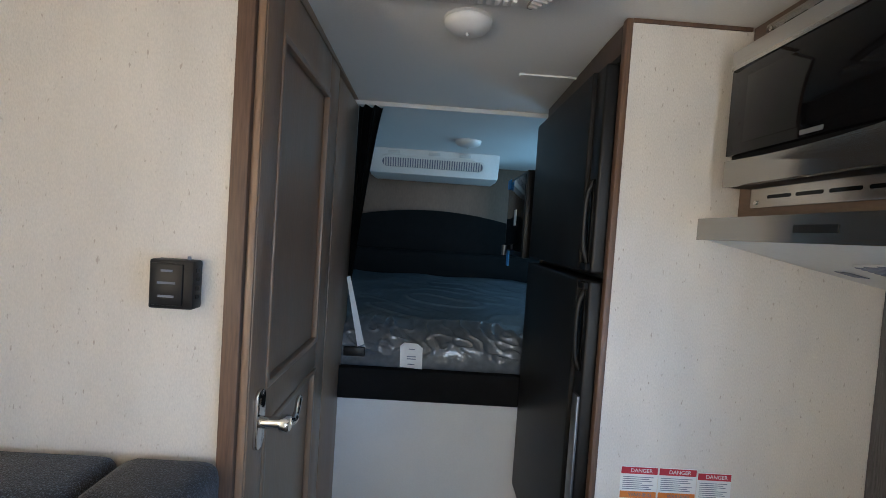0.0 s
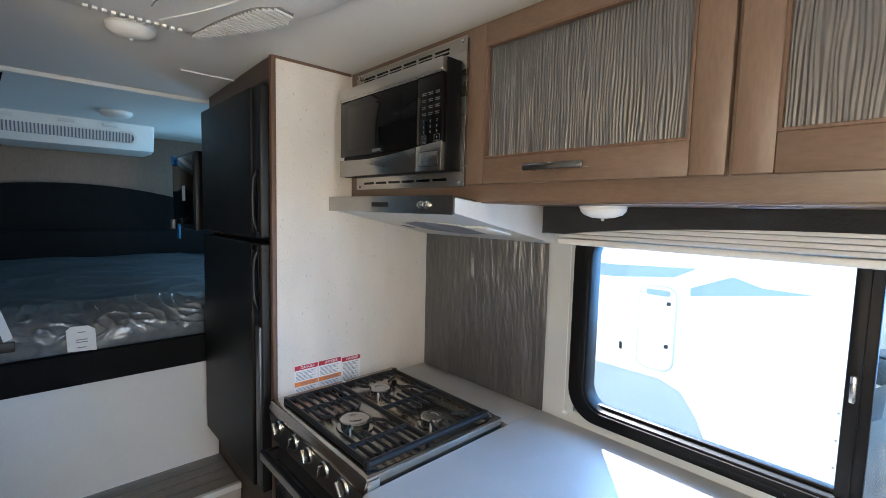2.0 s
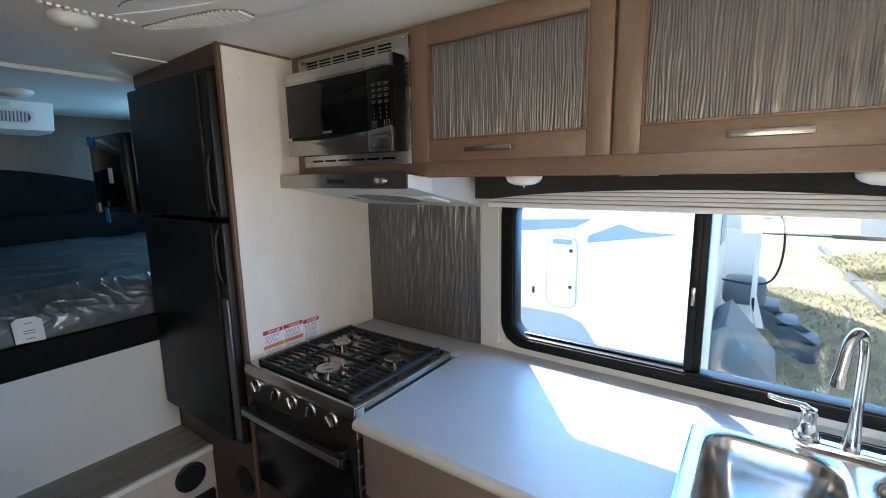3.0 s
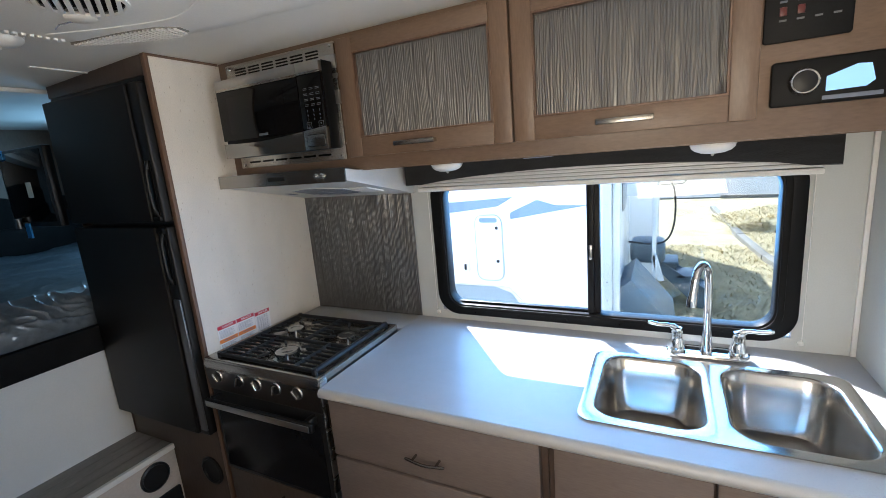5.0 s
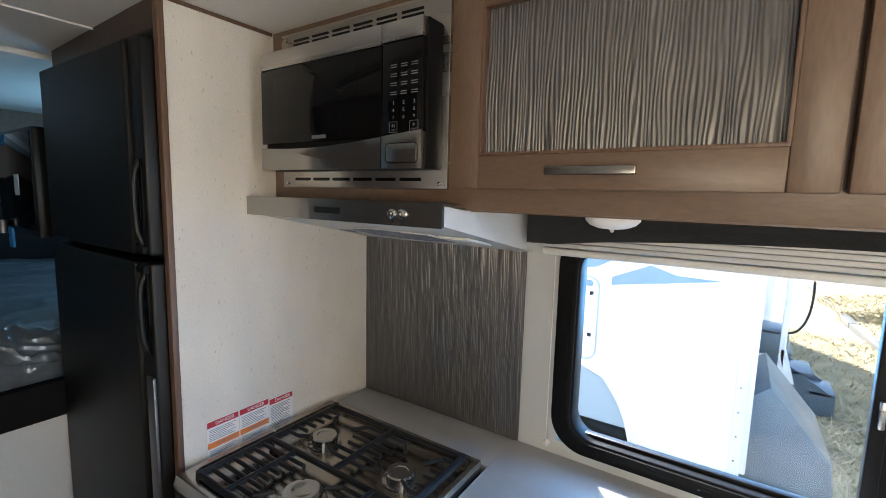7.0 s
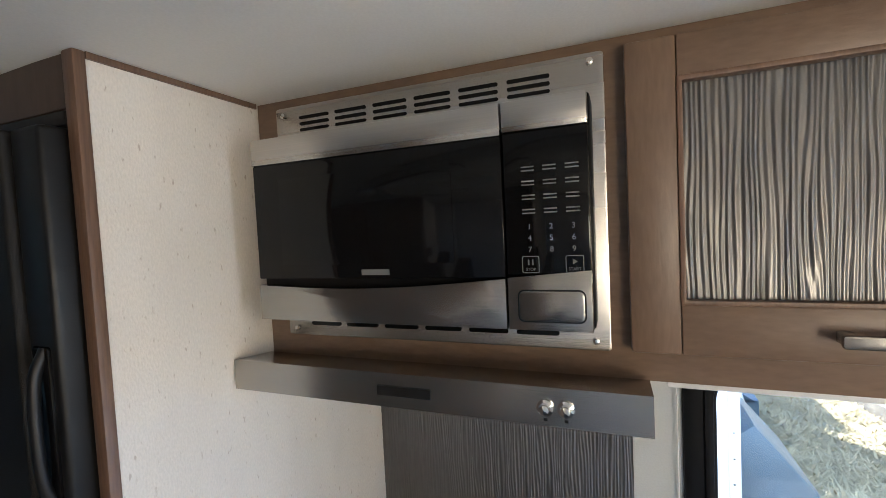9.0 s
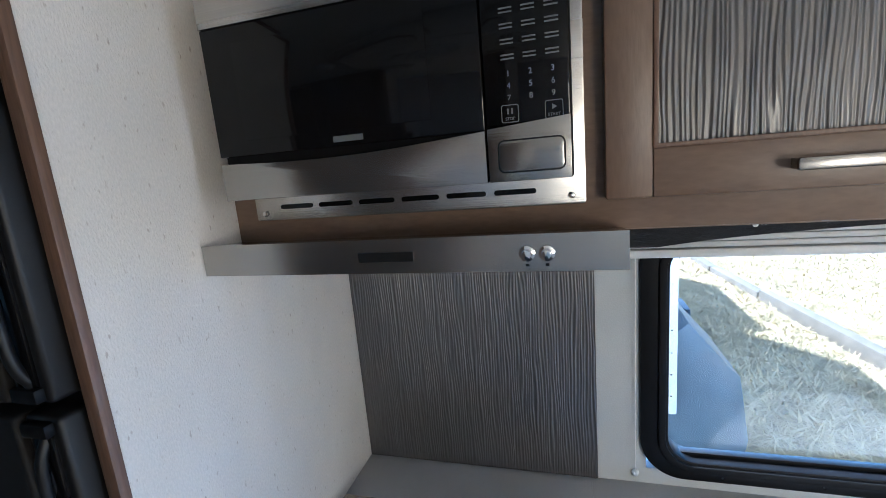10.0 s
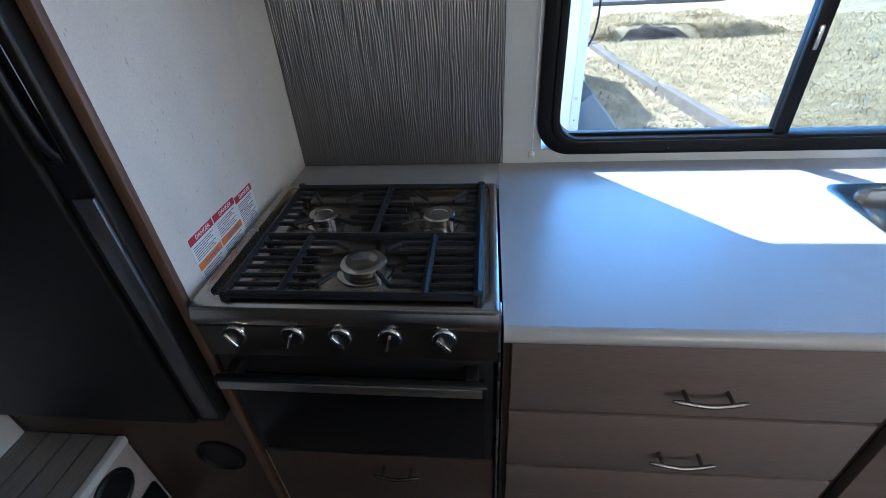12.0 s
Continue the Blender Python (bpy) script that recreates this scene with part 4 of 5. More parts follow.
for y1, y0, hy1, hy0, seed in ((-0.541, -1.064, -0.720, -0.850, 11.0), (-1.071, -1.581, -1.268, -1.391, 21.0)):
    d = part("door", box(-0.353, -0.333, y0, y0 + 0.050, 1.546, 1.888, 0.003), M_CABV, uc, "taupe maple door frame")
    part("stile", box(-0.353, -0.333, y1 - 0.051, y1, 1.546, 1.888, 0.003), M_CABV, d)
    part("bottom_rail", box(-0.353, -0.333, y0 + 0.050, y1 - 0.051, 1.546, 1.601, 0.002), M_CAB, d)
    part("top_rail", box(-0.353, -0.333, y0 + 0.050, y1 - 0.051, 1.844, 1.888, 0.002), M_CAB, d)
    part("inner_bead", ring(rrect(y0 + 0.0495, y1 - 0.0505, 1.6005, 1.8445, 0.001, 1), rrect(y0 + 0.055, y1 - 0.056, 1.606, 1.839, 0.001, 1), "x", -0.3545, -0.340, bev=0.001), M_TRIM, d, "paler bead")
    part("rippled_panel", rippled(-0.341, y0 + 0.054, y1 - 0.055, 1.605, 1.840, 0.0009, seed), M_WAVE, d, "rippled metal-look panel")
    hb_ = part("bar_pull", prism(rrect(hy0, hy1, 1.567, 1.580, 0.003, 3), "x", -0.380, -0.374, 0.0015), M_PULL, d, "flat metal pull")
    for y in (hy0 + 0.010, hy1 - 0.010):
        part("post", box(-0.375, -0.352, y - 0.006, y + 0.006, 1.568, 1.579, 0.001), M_STEEL, hb_)

dome_lamp("cabinet_lamp", (-0.14, -0.77, 1.504), 0.052, "white dome lamp under the wall cabinet", "lamps under the cabinet")
dome_lamp("cabinet_lamp", (-0.14, -1.523, 1.504), 0.052, "white dome lamp under the wall cabinet", "lamps under the cabinet")
cv = thing("catch_plate", (-0.24, -1.10, 1.502), "thin grey metal plate under the wall cabinet", "plate")
part("plate", box(-0.25, -0.235, -1.14, -1.06, 1.5005, 1.5038, 0.001), M_INK, cv)

# ---- microwave ----
mw = thing("microwave", (-0.36, -0.28, 1.54), "built-in stainless and black microwave with trim kit", "microwave")
trim = part("trim_frame", prism(rrect(-0.520, -0.046, 1.542, 1.890, 0.004, 3), "x", -0.339, -0.331, 0.0015), M_STEEL, mw, "brushed stainless trim frame")
for i in range(6):
    y1 = -0.090 - i * 0.0635
    for j in range(4):
        part("slot", prism(rrect(y1 - 0.052, y1, 1.842 + j * 0.0092, 1.8465 + j * 0.0092, 0.002, 3), "x", -0.3398, -0.3385), M_GLOSS, trim, round_=False)
    part("slot", prism(rrect(y1 - 0.053, y1, 1.558, 1.5645, 0.003, 3), "x", -0.3398, -0.3385), M_GLOSS, trim, round_=False)
for y, z in ((-0.060, 1.878), (-0.505, 1.880), (-0.062, 1.552), (-0.503, 1.553)):
    part("screw", turned([(0.004, 0.0), (0.004, -0.002), (0.002, -0.003), (0.0005, -0.003)], (-0.339, y, z), "x", n=12), M_CHROME, trim)
part("case", box(-0.385, -0.339, -0.506, -0.048, 1.578, 1.834, 0.003), M_MATTE, mw)
FX = -0.398
md = part("door", box(FX, -0.385, -0.411, -0.050, 1.636, 1.796, 0.002), M_GLOSS, mw, "glossy black door")
part("window", box(FX - 0.001, FX + 0.001, -0.350, -0.095, 1.655, 1.775, 0.0005), M_GLOSS, md, "dark viewing window")
part("upper_band", prism([(-0.411, 1.796), (-0.050, 1.796), (-0.050, 1.832), (-0.411, 1.832)], "x", FX - 0.002, -0.385, 0.0015), M_STEEL, md, "stainless band")
low = [(-0.050, 1.578), (-0.050, 1.6275)] + [(-0.050 - 0.361 * i / 12, 1.6275 + 0.0085 * (i / 12) ** 2 - 0.006 * math.sin(math.pi * i / 12)) for i in range(1, 12)] + [(-0.411, 1.636), (-0.411, 1.578)]
part("lower_band", prism(low, "x", FX - 0.002, -0.385, 0.0015), M_HOOD, md, "curved stainless band")
part("maker_mark", box(FX - 0.0015, FX, -0.262, -0.222, 1.641, 1.648), M_PRINTW, md)
mp_ = part("control_panel", box(FX, -0.385, -0.504, -0.413, 1.640, 1.798, 0.002), M_GLOSS, mw, "glossy black key panel")
part("panel_top", box(FX - 0.002, -0.385, -0.504, -0.413, 1.7985, 1.832, 0.0015), M_STEEL, mw, "stainless band")
part("panel_foot", prism([(-0.413, 1.578), (-0.504, 1.578), (-0.504, 1.645), (-0.413, 1.637)], "x", FX - 0.002, -0.385, 0.0015), M_HOOD, mw, "stainless band")
part("button_gap", ring(rrect(-0.4978, -0.4242, 1.5872, 1.6238, 0.0075, 4), rrect(-0.4962, -0.4258, 1.5888, 1.6222, 0.006, 4), "x", FX - 0.0026, FX - 0.0018), M_BLACK, mw, "dark gap round the button")
part("open_button", prism(rrect(-0.496, -0.426, 1.589, 1.622, 0.006, 4), "x", FX - 0.0032, FX - 0.002, 0.0005), M_HOOD, mw, "raised stainless door button")
for j in range(4):
    for i in range(3):
        for q in range(2):
            part("print", box(FX - 0.0008, FX, -0.447 - 0.0235 * i, -0.433 - 0.0235 * i, 1.758 - 0.0155 * j - 0.004 * q, 1.7595 - 0.0155 * j - 0.004 * q), M_PRINTW, mp_, round_=False)
for k in range(9):
    words("digit", str(k + 1), 0.0085, facing("x", (FX - 0.0005, -0.440 - 0.0235 * (k % 3), 1.693 - 0.0125 * (k // 3))), M_PRINTW if k > 5 else M_INK, mp_)
for yk, t_ in ((-0.440, "STOP"), (-0.487, "START")):
    part("key_outline", ring(rrect(yk - 0.0095, yk + 0.0095, 1.642, 1.661, 0.002, 2), rrect(yk - 0.0087, yk + 0.0087, 1.6428, 1.6602, 0.0015, 2), "x", FX - 0.0008, FX), M_PRINTW, mp_)
    words("word", t_, 0.0045, facing("x", (FX - 0.0005, yk, 1.646)), M_PRINTW, mp_)
part("pause_mark", box(FX - 0.0008, FX, -0.4385, -0.437, 1.651, 1.657), M_PRINTW, mp_, round_=False)
part("pause_mark", box(FX - 0.0008, FX, -0.4430, -0.4415, 1.651, 1.657), M_PRINTW, mp_, round_=False)
part("start_mark", prism([(-0.485, 1.651), (-0.485, 1.657), (-0.490, 1.654)], "x", FX - 0.0008, FX), M_PRINTW, mp_, round_=False)

# ---- controls on the cabinet's end ----
pn = thing("monitor_panel", (-0.335, -1.67, 1.69), "black system monitor panel with two red switches", "control panel")
part("plate", prism(rrect(-1.725, -1.586, 1.690, 1.870, 0.006, 4), "x", -0.338, -0.3305, 0.002), M_MATTE, pn)
for i in range(4):
    for z in (1.728, 1.762):
        part("print", box(-0.3388, -0.338, -1.622 - 0.028 * i, -1.610 - 0.028 * i, z, z + 0.0035), M_PRINTW, pn, round_=False)
for y in (-1.616, -1.644):
    part("switch", box(-0.341, -0.338, y - 0.006, y + 0.006, 1.738, 1.754, 0.001), M_AMBER, pn, "dim red switch")
part("print", box(-0.3388, -0.338, -1.700, -1.660, 1.810, 1.812), M_INK, pn, round_=False)
rd = thing("car_stereo", (-0.335, -1.72, 1.565), "black stereo with lit blue-white display and round knob", "stereo")
part("face", prism(rrect(-1.835, -1.603, 1.566, 1.652, 0.006, 4), "x", -0.346, -0.3305, 0.003), M_MATTE, rd)
kb = part("knob", turned([(0.024, 0.0), (0.024, -0.010), (0.020, -0.012), (0.001, -0.012)], (-0.346, -1.655, 1.610), "x", n=28), M_BLACK, rd)
part("knob_ring", turned([(0.026, 0.0), (0.026, -0.006), (0.0225, -0.013), (0.020, -0.012), (0.019, 0.0)], (-0.346, -1.655, 1.610), "x", n=28), M_STEEL, kb, "bright ring")
part("display", prism([(-1.690, 1.588), (-1.690, 1.615), (-1.735, 1.632), (-1.755, 1.630), (-1.762, 1.600), (-1.750, 1.590)], "x", -0.3472, -0.346), M_SCREEN, rd, "lit blue-white display")
for i in range(3):
    part("button", box(-0.349, -0.346, -1.823, -1.795, 1.576 + 0.023 * i, 1.593 + 0.023 * i, 0.002), M_BLACK, rd)
part("button_row", box(-0.348, -0.346, -1.775, -1.685, 1.572, 1.580, 0.001), M_INK, rd)
for z0 in (1.668, 1.758):
    sw = thing("rocker_switch", (-0.335, -1.807, z0), "black rocker switch on the cabinet end", "switch", "rocker switches")
    part("plate", prism(rrect(-1.828, -1.788, z0, z0 + 0.060, 0.005, 4), "x", -0.336, -0.3305, 0.002), M_BLACK, sw)
    part("rocker", box(-0.340, -0.336, -1.820, -1.796, z0 + 0.012, z0 + 0.048, 0.002), M_GLOSS, sw)
    part("print", box(-0.3406, -0.340, -1.811, -1.805, z0 + 0.028, z0 + 0.034), M_INK, sw, round_=False)

# ---- kitchen window ----
wi = thing("window_1", (0, -1.19, 0.93), "black framed sliding camper window with rounded corners", "window", kind="structure")
part("window_frame", ring(rrect(-1.757, -0.627, 0.924, 1.465, 0.085, 10), rrect(-1.700, -0.680, 0.966, 1.425, 0.055, 10), "x", -0.012, 0.040, bev=0.004), M_ALU, wi)
part("inner_lip", ring(rrect(-1.722, -0.660, 0.946, 1.445, 0.068, 10), rrect(-1.706, -0.674, 0.960, 1.431, 0.058, 10), "x", -0.018, -0.010, bev=0.002), M_RUBBER, wi)
part("mullion", box(0.004, 0.034, -1.229, -1.194, 0.966, 1.425, 0.003), M_ALU, wi)
part("sash_stile", box(-0.006, 0.006, -1.212, -1.190, 0.968, 1.423, 0.002), M_ALU, wi)
part("sash_rail", box(0.010, 0.030, -1.195, -0.690, 0.962, 0.974, 0.002), M_ALU, wi)
lt = part("latch", box(-0.016, -0.006, -1.207, -1.197, 1.155, 1.205, 0.003), M_STEEL, wi, "small metal sliding latch")
for i in range(6):
    part("rivet", turned([(0.003, 0.0), (0.003, -0.001), (0.0005, -0.0015)], (-0.012, -0.78 - 0.17 * i, 0.938), "x", n=8), M_GLOSS, wi)
for y0, y1, x, gl in ((-1.225, -0.676, 0.024, M_GLASS), (-1.704, -1.200, 0.012, M_GLASS2)):
    pa = part("pane", box(x, x + 0.003, y0, y1, 0.962, 1.428), gl, wi, "clear glass pane", round_=False)
    pa.visible_shadow = False

vl = thing("window_valance", (-0.045, -1.19, 1.43), "black fabric covered valance with an arched lower edge", "valance")
pts = [(-0.576, 1.503), (-0.576, 1.432), (-0.640, 1.433)] + [(-0.66 - 1.06 * i / 20, 1.434 + 0.030 * math.sin(math.pi * i / 20) ** 0.7) for i in range(1, 20)] + [(-1.735, 1.430), (-1.798, 1.428), (-1.798, 1.503)]
part("board", prism(pts, "x", -0.095, -0.075, 0.004), M_VAL, vl)
part("near_return", box(-0.075, -0.001, -0.596, -0.577, 1.433, 1.503, 0.003), M_VAL, vl)
part("far_return", box(-0.075, -0.001, -1.797, -1.778, 1.429, 1.503, 0.003), M_VAL, vl)
sh = thing("pleated_shade", (-0.03, -1.19, 1.405), "raised pale grey pleated shade folded up over the window", "blind")
for i in range(5):
    part("pleat", box(-0.052, -0.014, -1.772, -0.602, 1.422 + i * 0.011, 1.4322 + i * 0.011, 0.002), M_GPLAST, sh)
part("bottom_rail", box(-0.055, -0.013, -1.775, -0.600, 1.404, 1.420, 0.004), M_WPLAST, sh, "white bottom rail")
for y, zb in ((-0.618, 0.924), (-1.768, 0.926)):
    cd = part("cord", tube([(-0.012, y, 1.405), (-0.010, y, zb)], 0.0011, 6), M_WPLAST, sh)
    part("cord_anchor", turned([(0.008, 0.0), (0.008, -0.006), (0.004, -0.011), (0.0005, -0.012)], (-0.0005, y, zb), "x", n=14), M_WPLAST, cd, "white cord anchor")
struct("trim_wall_corner", box(-0.010, -0.0005, END + 0.0005, END + 0.012, 0.901, 1.503, 0.002), M_WPLAST, "pale corner strip", "trim")

# ---- ceiling air unit ----
ac = thing("ceiling_air_unit", (-0.93, -0.38, CEIL), "white plastic ceiling air conditioner cover with grilles", "air conditioner")
outline = [(-1.22, -0.80), (-0.64, -0.80), (-0.60, -0.55), (-0.63, -0.30), (-0.74, -0.06), (-0.80, -0.02), (-1.06, -0.02), (-1.12, -0.06), (-1.23, -0.30), (-1.26, -0.55)]
ol2 = [tuple(p)[:2] for p in arc([(x, y, 0) for x, y in outline] + [(outline[0][0], outline[0][1], 0)], 5)][:-1]
bm = bmesh.new()
rows_ = [[bm.verts.new((-0.93 + (x + 0.93) * s, -0.40 + (y + 0.40) * s, z)) for x, y in ol2] for s, z in ((1.0, CEIL - 0.0005), (0.99, CEIL - 0.008), (0.93, CEIL - 0.018), (0.80, CEIL - 0.022))]
for a, b_ in zip(rows_, rows_[1:]):
    for i in range(len(a)):
        bm.faces.new((a[i], a[(i + 1) % len(a)], b_[(i + 1) % len(a)], b_[i]))
bm.faces.new(rows_[-1])
part("cover", bm, M_CEIL, ac)
ZA = CEIL - 0.022
gd = part("round_grille", turned([(0.088, 0.0), (0.088, -0.004), (0.080, -0.005), (0.079, 0.0)], (-0.93, -0.37, ZA), n=40), M_WPLAST, ac)
part("duct", turned([(0.079, -0.0005), (0.001, -0.0006)], (-0.93, -0.37, ZA), n=40), M_GLOSS, gd, "dark duct opening")
for i in range(9):
    o_ = -0.068 + 0.017 * i
    half = math.sqrt(max(0.0, 0.079 ** 2 - o_ ** 2))
    bm = box(-half, half, o_ - 0.0042, o_ + 0.0042, -0.006, -0.001)
    bmesh.ops.transform(bm, matrix=Matrix.Translation((-0.93, -0.37, ZA)) @ Matrix.Rotation(radians(58), 4, "Z"), verts=bm.verts)
    part("slat", bm, M_WPLAST, gd, round_=False)
part("dial", turned([(0.030, 0.0), (0.030, -0.006), (0.024, -0.010), (0.001, -0.011)], (-0.885, -0.285, ZA), n=24), M_WPLAST, ac, "oval control dial")
part("pull_wire", tube([(-0.885, -0.285, ZA - 0.008), (-0.90, -0.225, ZA - 0.010), (-0.905, -0.215, ZA - 0.018)], 0.0015, 6), M_INK, ac)


# Grey backing that paints the shade between the louvre slats.
M_LOUVRE = mat("slat_gap_shade", (0.22, 0.21, 0.19), 0.6)


def leaf(sgn):
    """A leaf-shaped louvre with slanted slats, on one side of the cover."""
    tip, far = Vector((-0.93 + sgn * 0.135, -0.05, 0)), Vector((-0.93 + sgn * 0.235, -0.35, 0))
    ax = (far - tip).normalized()
    sd = Vector((-ax.y, ax.x, 0)) * (1 if sgn > 0 else -1)
    L = (far - tip).length

    def width(t):
        return 0.05 * math.sin(math.pi * min(1, t * 0.55 + 0.02)) ** 0.8 * (1 - max(0, t - 0.85) / 0.18 * 0.7)

    pts_ = [tip + ax * (L * k / 16) + sd * width(k / 16) for k in range(17)] + [tip + ax * (L * k / 16) - sd * width(k / 16) * 0.75 for k in range(16, -1, -1)]
    lf = part("side_louvre", prism([(p.x, p.y) for p in pts_], "z", ZA + 0.006, ZA - 0.002), M_LOUVRE, ac, "leaf-shaped louvre")
    n = 26
    for k in range(1, n):
        t = k / n
        c = tip + ax * (L * t)
        w1, w2 = width(t) * 0.9, width(t) * 0.66
        q = [c + sd * w1 + ax * 0.0035, c - sd * w2 + ax * 0.0035, c - sd * w2 - ax * 0.0015, c + sd * w1 - ax * 0.0015]
        part("slat", prism([(p.x, p.y) for p in q], "z", ZA - 0.002, ZA - 0.0065), M_WPLAST, lf, round_=False)


leaf(1)
leaf(-1)
for i in range(12):
    part("tooth", box(-1.0 + i * 0.0155, -0.991 + i * 0.0155, -0.075, -0.058, ZA - 0.004, ZA + 0.004, 0.001, 1), M_WPLAST, ac, round_=False)
for s in (-1, 1):
    part("ridge", tube(arc([(-0.93 + s * 0.06, -0.10, ZA), (-0.93 + s * 0.13, -0.26, ZA), (-0.93 + s * 0.17, -0.42, ZA), (-0.93 + s * 0.12, -0.60, ZA)], 6), 0.0022, 6), M_CEIL, ac)

# ---- other windows of the camper ----
for nm, pos, dim, lab in (("window_2", (LEFT - 0.03, -1.5, 1.08), (0.003, 0.6, 0.55), "clear dinette window"), ("window_3", (0.03, 1.19, 1.42), (0.003, 0.42, 0.36), "small clear bunk window")):
    w2 = thing(nm, pos, lab, "window", kind="structure")
    pa = part("pane", box(pos[0] - 0.0015, pos[0] + 0.0015, pos[1] - dim[1] / 2, pos[1] + dim[1] / 2, pos[2], pos[2] + dim[2]), M_GLASS, w2, round_=False)
    pa.visible_shadow = False
    part("window_frame", ring(rrect(pos[1] - dim[1] / 2 - 0.02, pos[1] + dim[1] / 2 + 0.02, pos[2] - 0.02, pos[2] + dim[2] + 0.02, 0.04), rrect(pos[1] - dim[1] / 2 + 0.02, pos[1] + dim[1] / 2 - 0.02, pos[2] + 0.02, pos[2] + dim[2] - 0.02, 0.03), "x", pos[0] - 0.036, pos[0] + 0.036), M_ALU, w2)

# ---- outside ----
GZ = -0.95
bm = bmesh.new()
N = 60
gv = {}
for i in range(N + 1):
    for j in range(N + 1):
        fx, fy = (i / N) ** 2.2, (j / N) * 2 - 1
        x, y = -40 + 40 * min(1, i / 12) + 300 * max(0, (i - 12) / (N - 12)) ** 2.4, math.copysign(abs(fy) ** 2.2, fy) * 220 - 3
        rise = 0.04 * noise.noise((x * 0.35, y * 0.35, 0)) if x > 3.4 and y < -1.5 else 0.0
        gv[i, j] = bm.verts.new((x, y, GZ + rise * min(1, max(0, (x - 3.4) / 2)) if x < 14 else GZ))
for i in range(N):
    for j in range(N):
        bm.faces.new((gv[i, j], gv[i + 1, j], gv[i + 1, j + 1], gv[i, j + 1]))
struct("ground", bm, M_GRASS, "dry yellow grass ground beside the camper", "ground")
struct("ground_gravel_yard", box(19.0, 90, -60, 40, GZ - 0.02, GZ + 0.05), M_GRAVEL, "grey gravel yard beyond the grass", "ground")
struct("ground_gravel_strip", prism([(0.5, 4.0), (12.5, 4.0), (10.8, -2.97), (6.9, -3.32), (4.3, -3.64), (0.5, -3.9)], "z", GZ - 0.02, GZ + 0.02), M_DIRT, "trodden dry grass and dirt between the campers", "ground")


def kerb(p, q, w, hgt):
    d = (Vector(q) - Vector(p)).normalized()
    s = Vector((-d.y, d.x, 0)) * w / 2
    return prism([tuple((Vector(a) + k * s))[:2] for a, k in ((p, 1), (q, 1), (q, -1), (p, -1))], "z", GZ - 0.05, GZ + hgt, 0.01)


kt = [((2.6, -3.80, 0), (4.3, -3.72, 0), 0.14, 0.20), ((4.35, -3.71, 0), (6.85, -3.40, 0), 0.14, 0.20), ((6.90, -3.40, 0), (8.6, -3.20, 0), 0.16, 0.14), ((8.65, -3.19, 0), (10.8, -3.05, 0), 0.16, 0.13), ((10.85, -3.05, 0), (16.0, -2.90, 0), 0.16, 0.13)]
for p, q, w, hh in kt:
    t_ = thing("kerb_timber", p, "weathered grey landscape timber edging the grass", "timber", "edging timbers")
    ORIGIN[t_.name] = Vector(p)
    part("beam", kerb(p, q, w, hh), M_TIMBER, t_)
rail = thing("kerb_timber", (18.8, -5.2, GZ), "dark weathered timber lying across the grass", "timber", "edging timbers")
part("beam", kerb((18.9, -3.4, 0), (18.5, -9.2, 0), 0.2, 0.13), M_TIMBER, rail)


def bank_foot(y):
    """Where the bank's worn face begins."""
    return 11.35 + 0.35 * noise.noise((y * 0.9, 2, 0))


def bank_top(x, y):
    """Height of the low grass bank."""
    u, w = (x - 10.6) / 6.0, (y + 8.5) / 6.2
    if not (0 < u < 1 and 0 < w < 1):
        return GZ - 0.08
    edge = min(1.0, 5 * w * (1 - w)) * min(1.0, 2.0 * (1 - u))
    face = 1 / (1 + math.exp(-min(40, (x - bank_foot(y) - 0.15) * 9)))
    return GZ - 0.08 + edge * face * (0.42 + 0.06 * noise.noise((x * 0.8, y * 0.8, 3)) + 0.04 * noise.noise((x * 3, y * 3, 7)) + 0.03 * noise.noise((x * 9, y * 9, 9)))


def straw(count, seed):
    """Dry grass blades and tufts over the near part of the lawn."""
    rng = random.Random(seed)
    vs, fs = [], []
    for _ in range(count):
        u = rng.random() ** 1.6
        x = 3.2 + u * 11
        y = -3.72 - rng.random() * (3.5 + u * 7) + (x - 4.0) * 0.10
        a, l, hgt = rng.random() * 6.28, (0.03 + 0.09 * rng.random()) * (1 + u), (0.01 + 0.045 * rng.random() ** 2) * (1 + u)
        dx, dy = math.cos(a) * l, math.sin(a) * l
        w = (0.0024 + 0.003 * rng.random()) * (1 + 3 * u)
        k = len(vs)
        z = max(GZ + 0.02 + 0.06 * max(0, noise.noise((x * 0.35, y * 0.35, 0))), bank_top(x, y))
        if rng.random() < 0.28:
            x, y = 0.9 + 9.0 * rng.random() ** 1.3, -3.55 + 3.2 * rng.random()
            y += max(0.0, x - 4.3) * 0.095
            z = GZ + 0.021
        elif 0.0 < x - bank_foot(y) < 0.5 and -5.6 < y < -3.75:
            continue
        vs += [(x - dy / l * w, y + dx / l * w, z), (x + dy / l * w, y - dx / l * w, z), (x + dx, y + dy, z + hgt)]
        fs.append((k, k + 1, k + 2))
    me = bpy.data.meshes.new("straw")
    me.from_pydata(vs, [], fs)
    me.materials.append(M_STRAW)
    return tagged(new("dry_grass", me), "loose dry straw and short grass blades on the ground", "grass", kind="stuff")


straw(260000, 3)
bank = thing("grass_bank", (11.6, -4.6, GZ), "low rough bank of dry matted grass", "mound")
bm = bmesh.new()
bv = {}
for i in range(71):
    for j in range(71):
        x, y = 10.6 + 6.0 * i / 70, -8.5 + 6.2 * j / 70
        bv[i, j] = bm.verts.new((x, y, bank_top(x, y)))
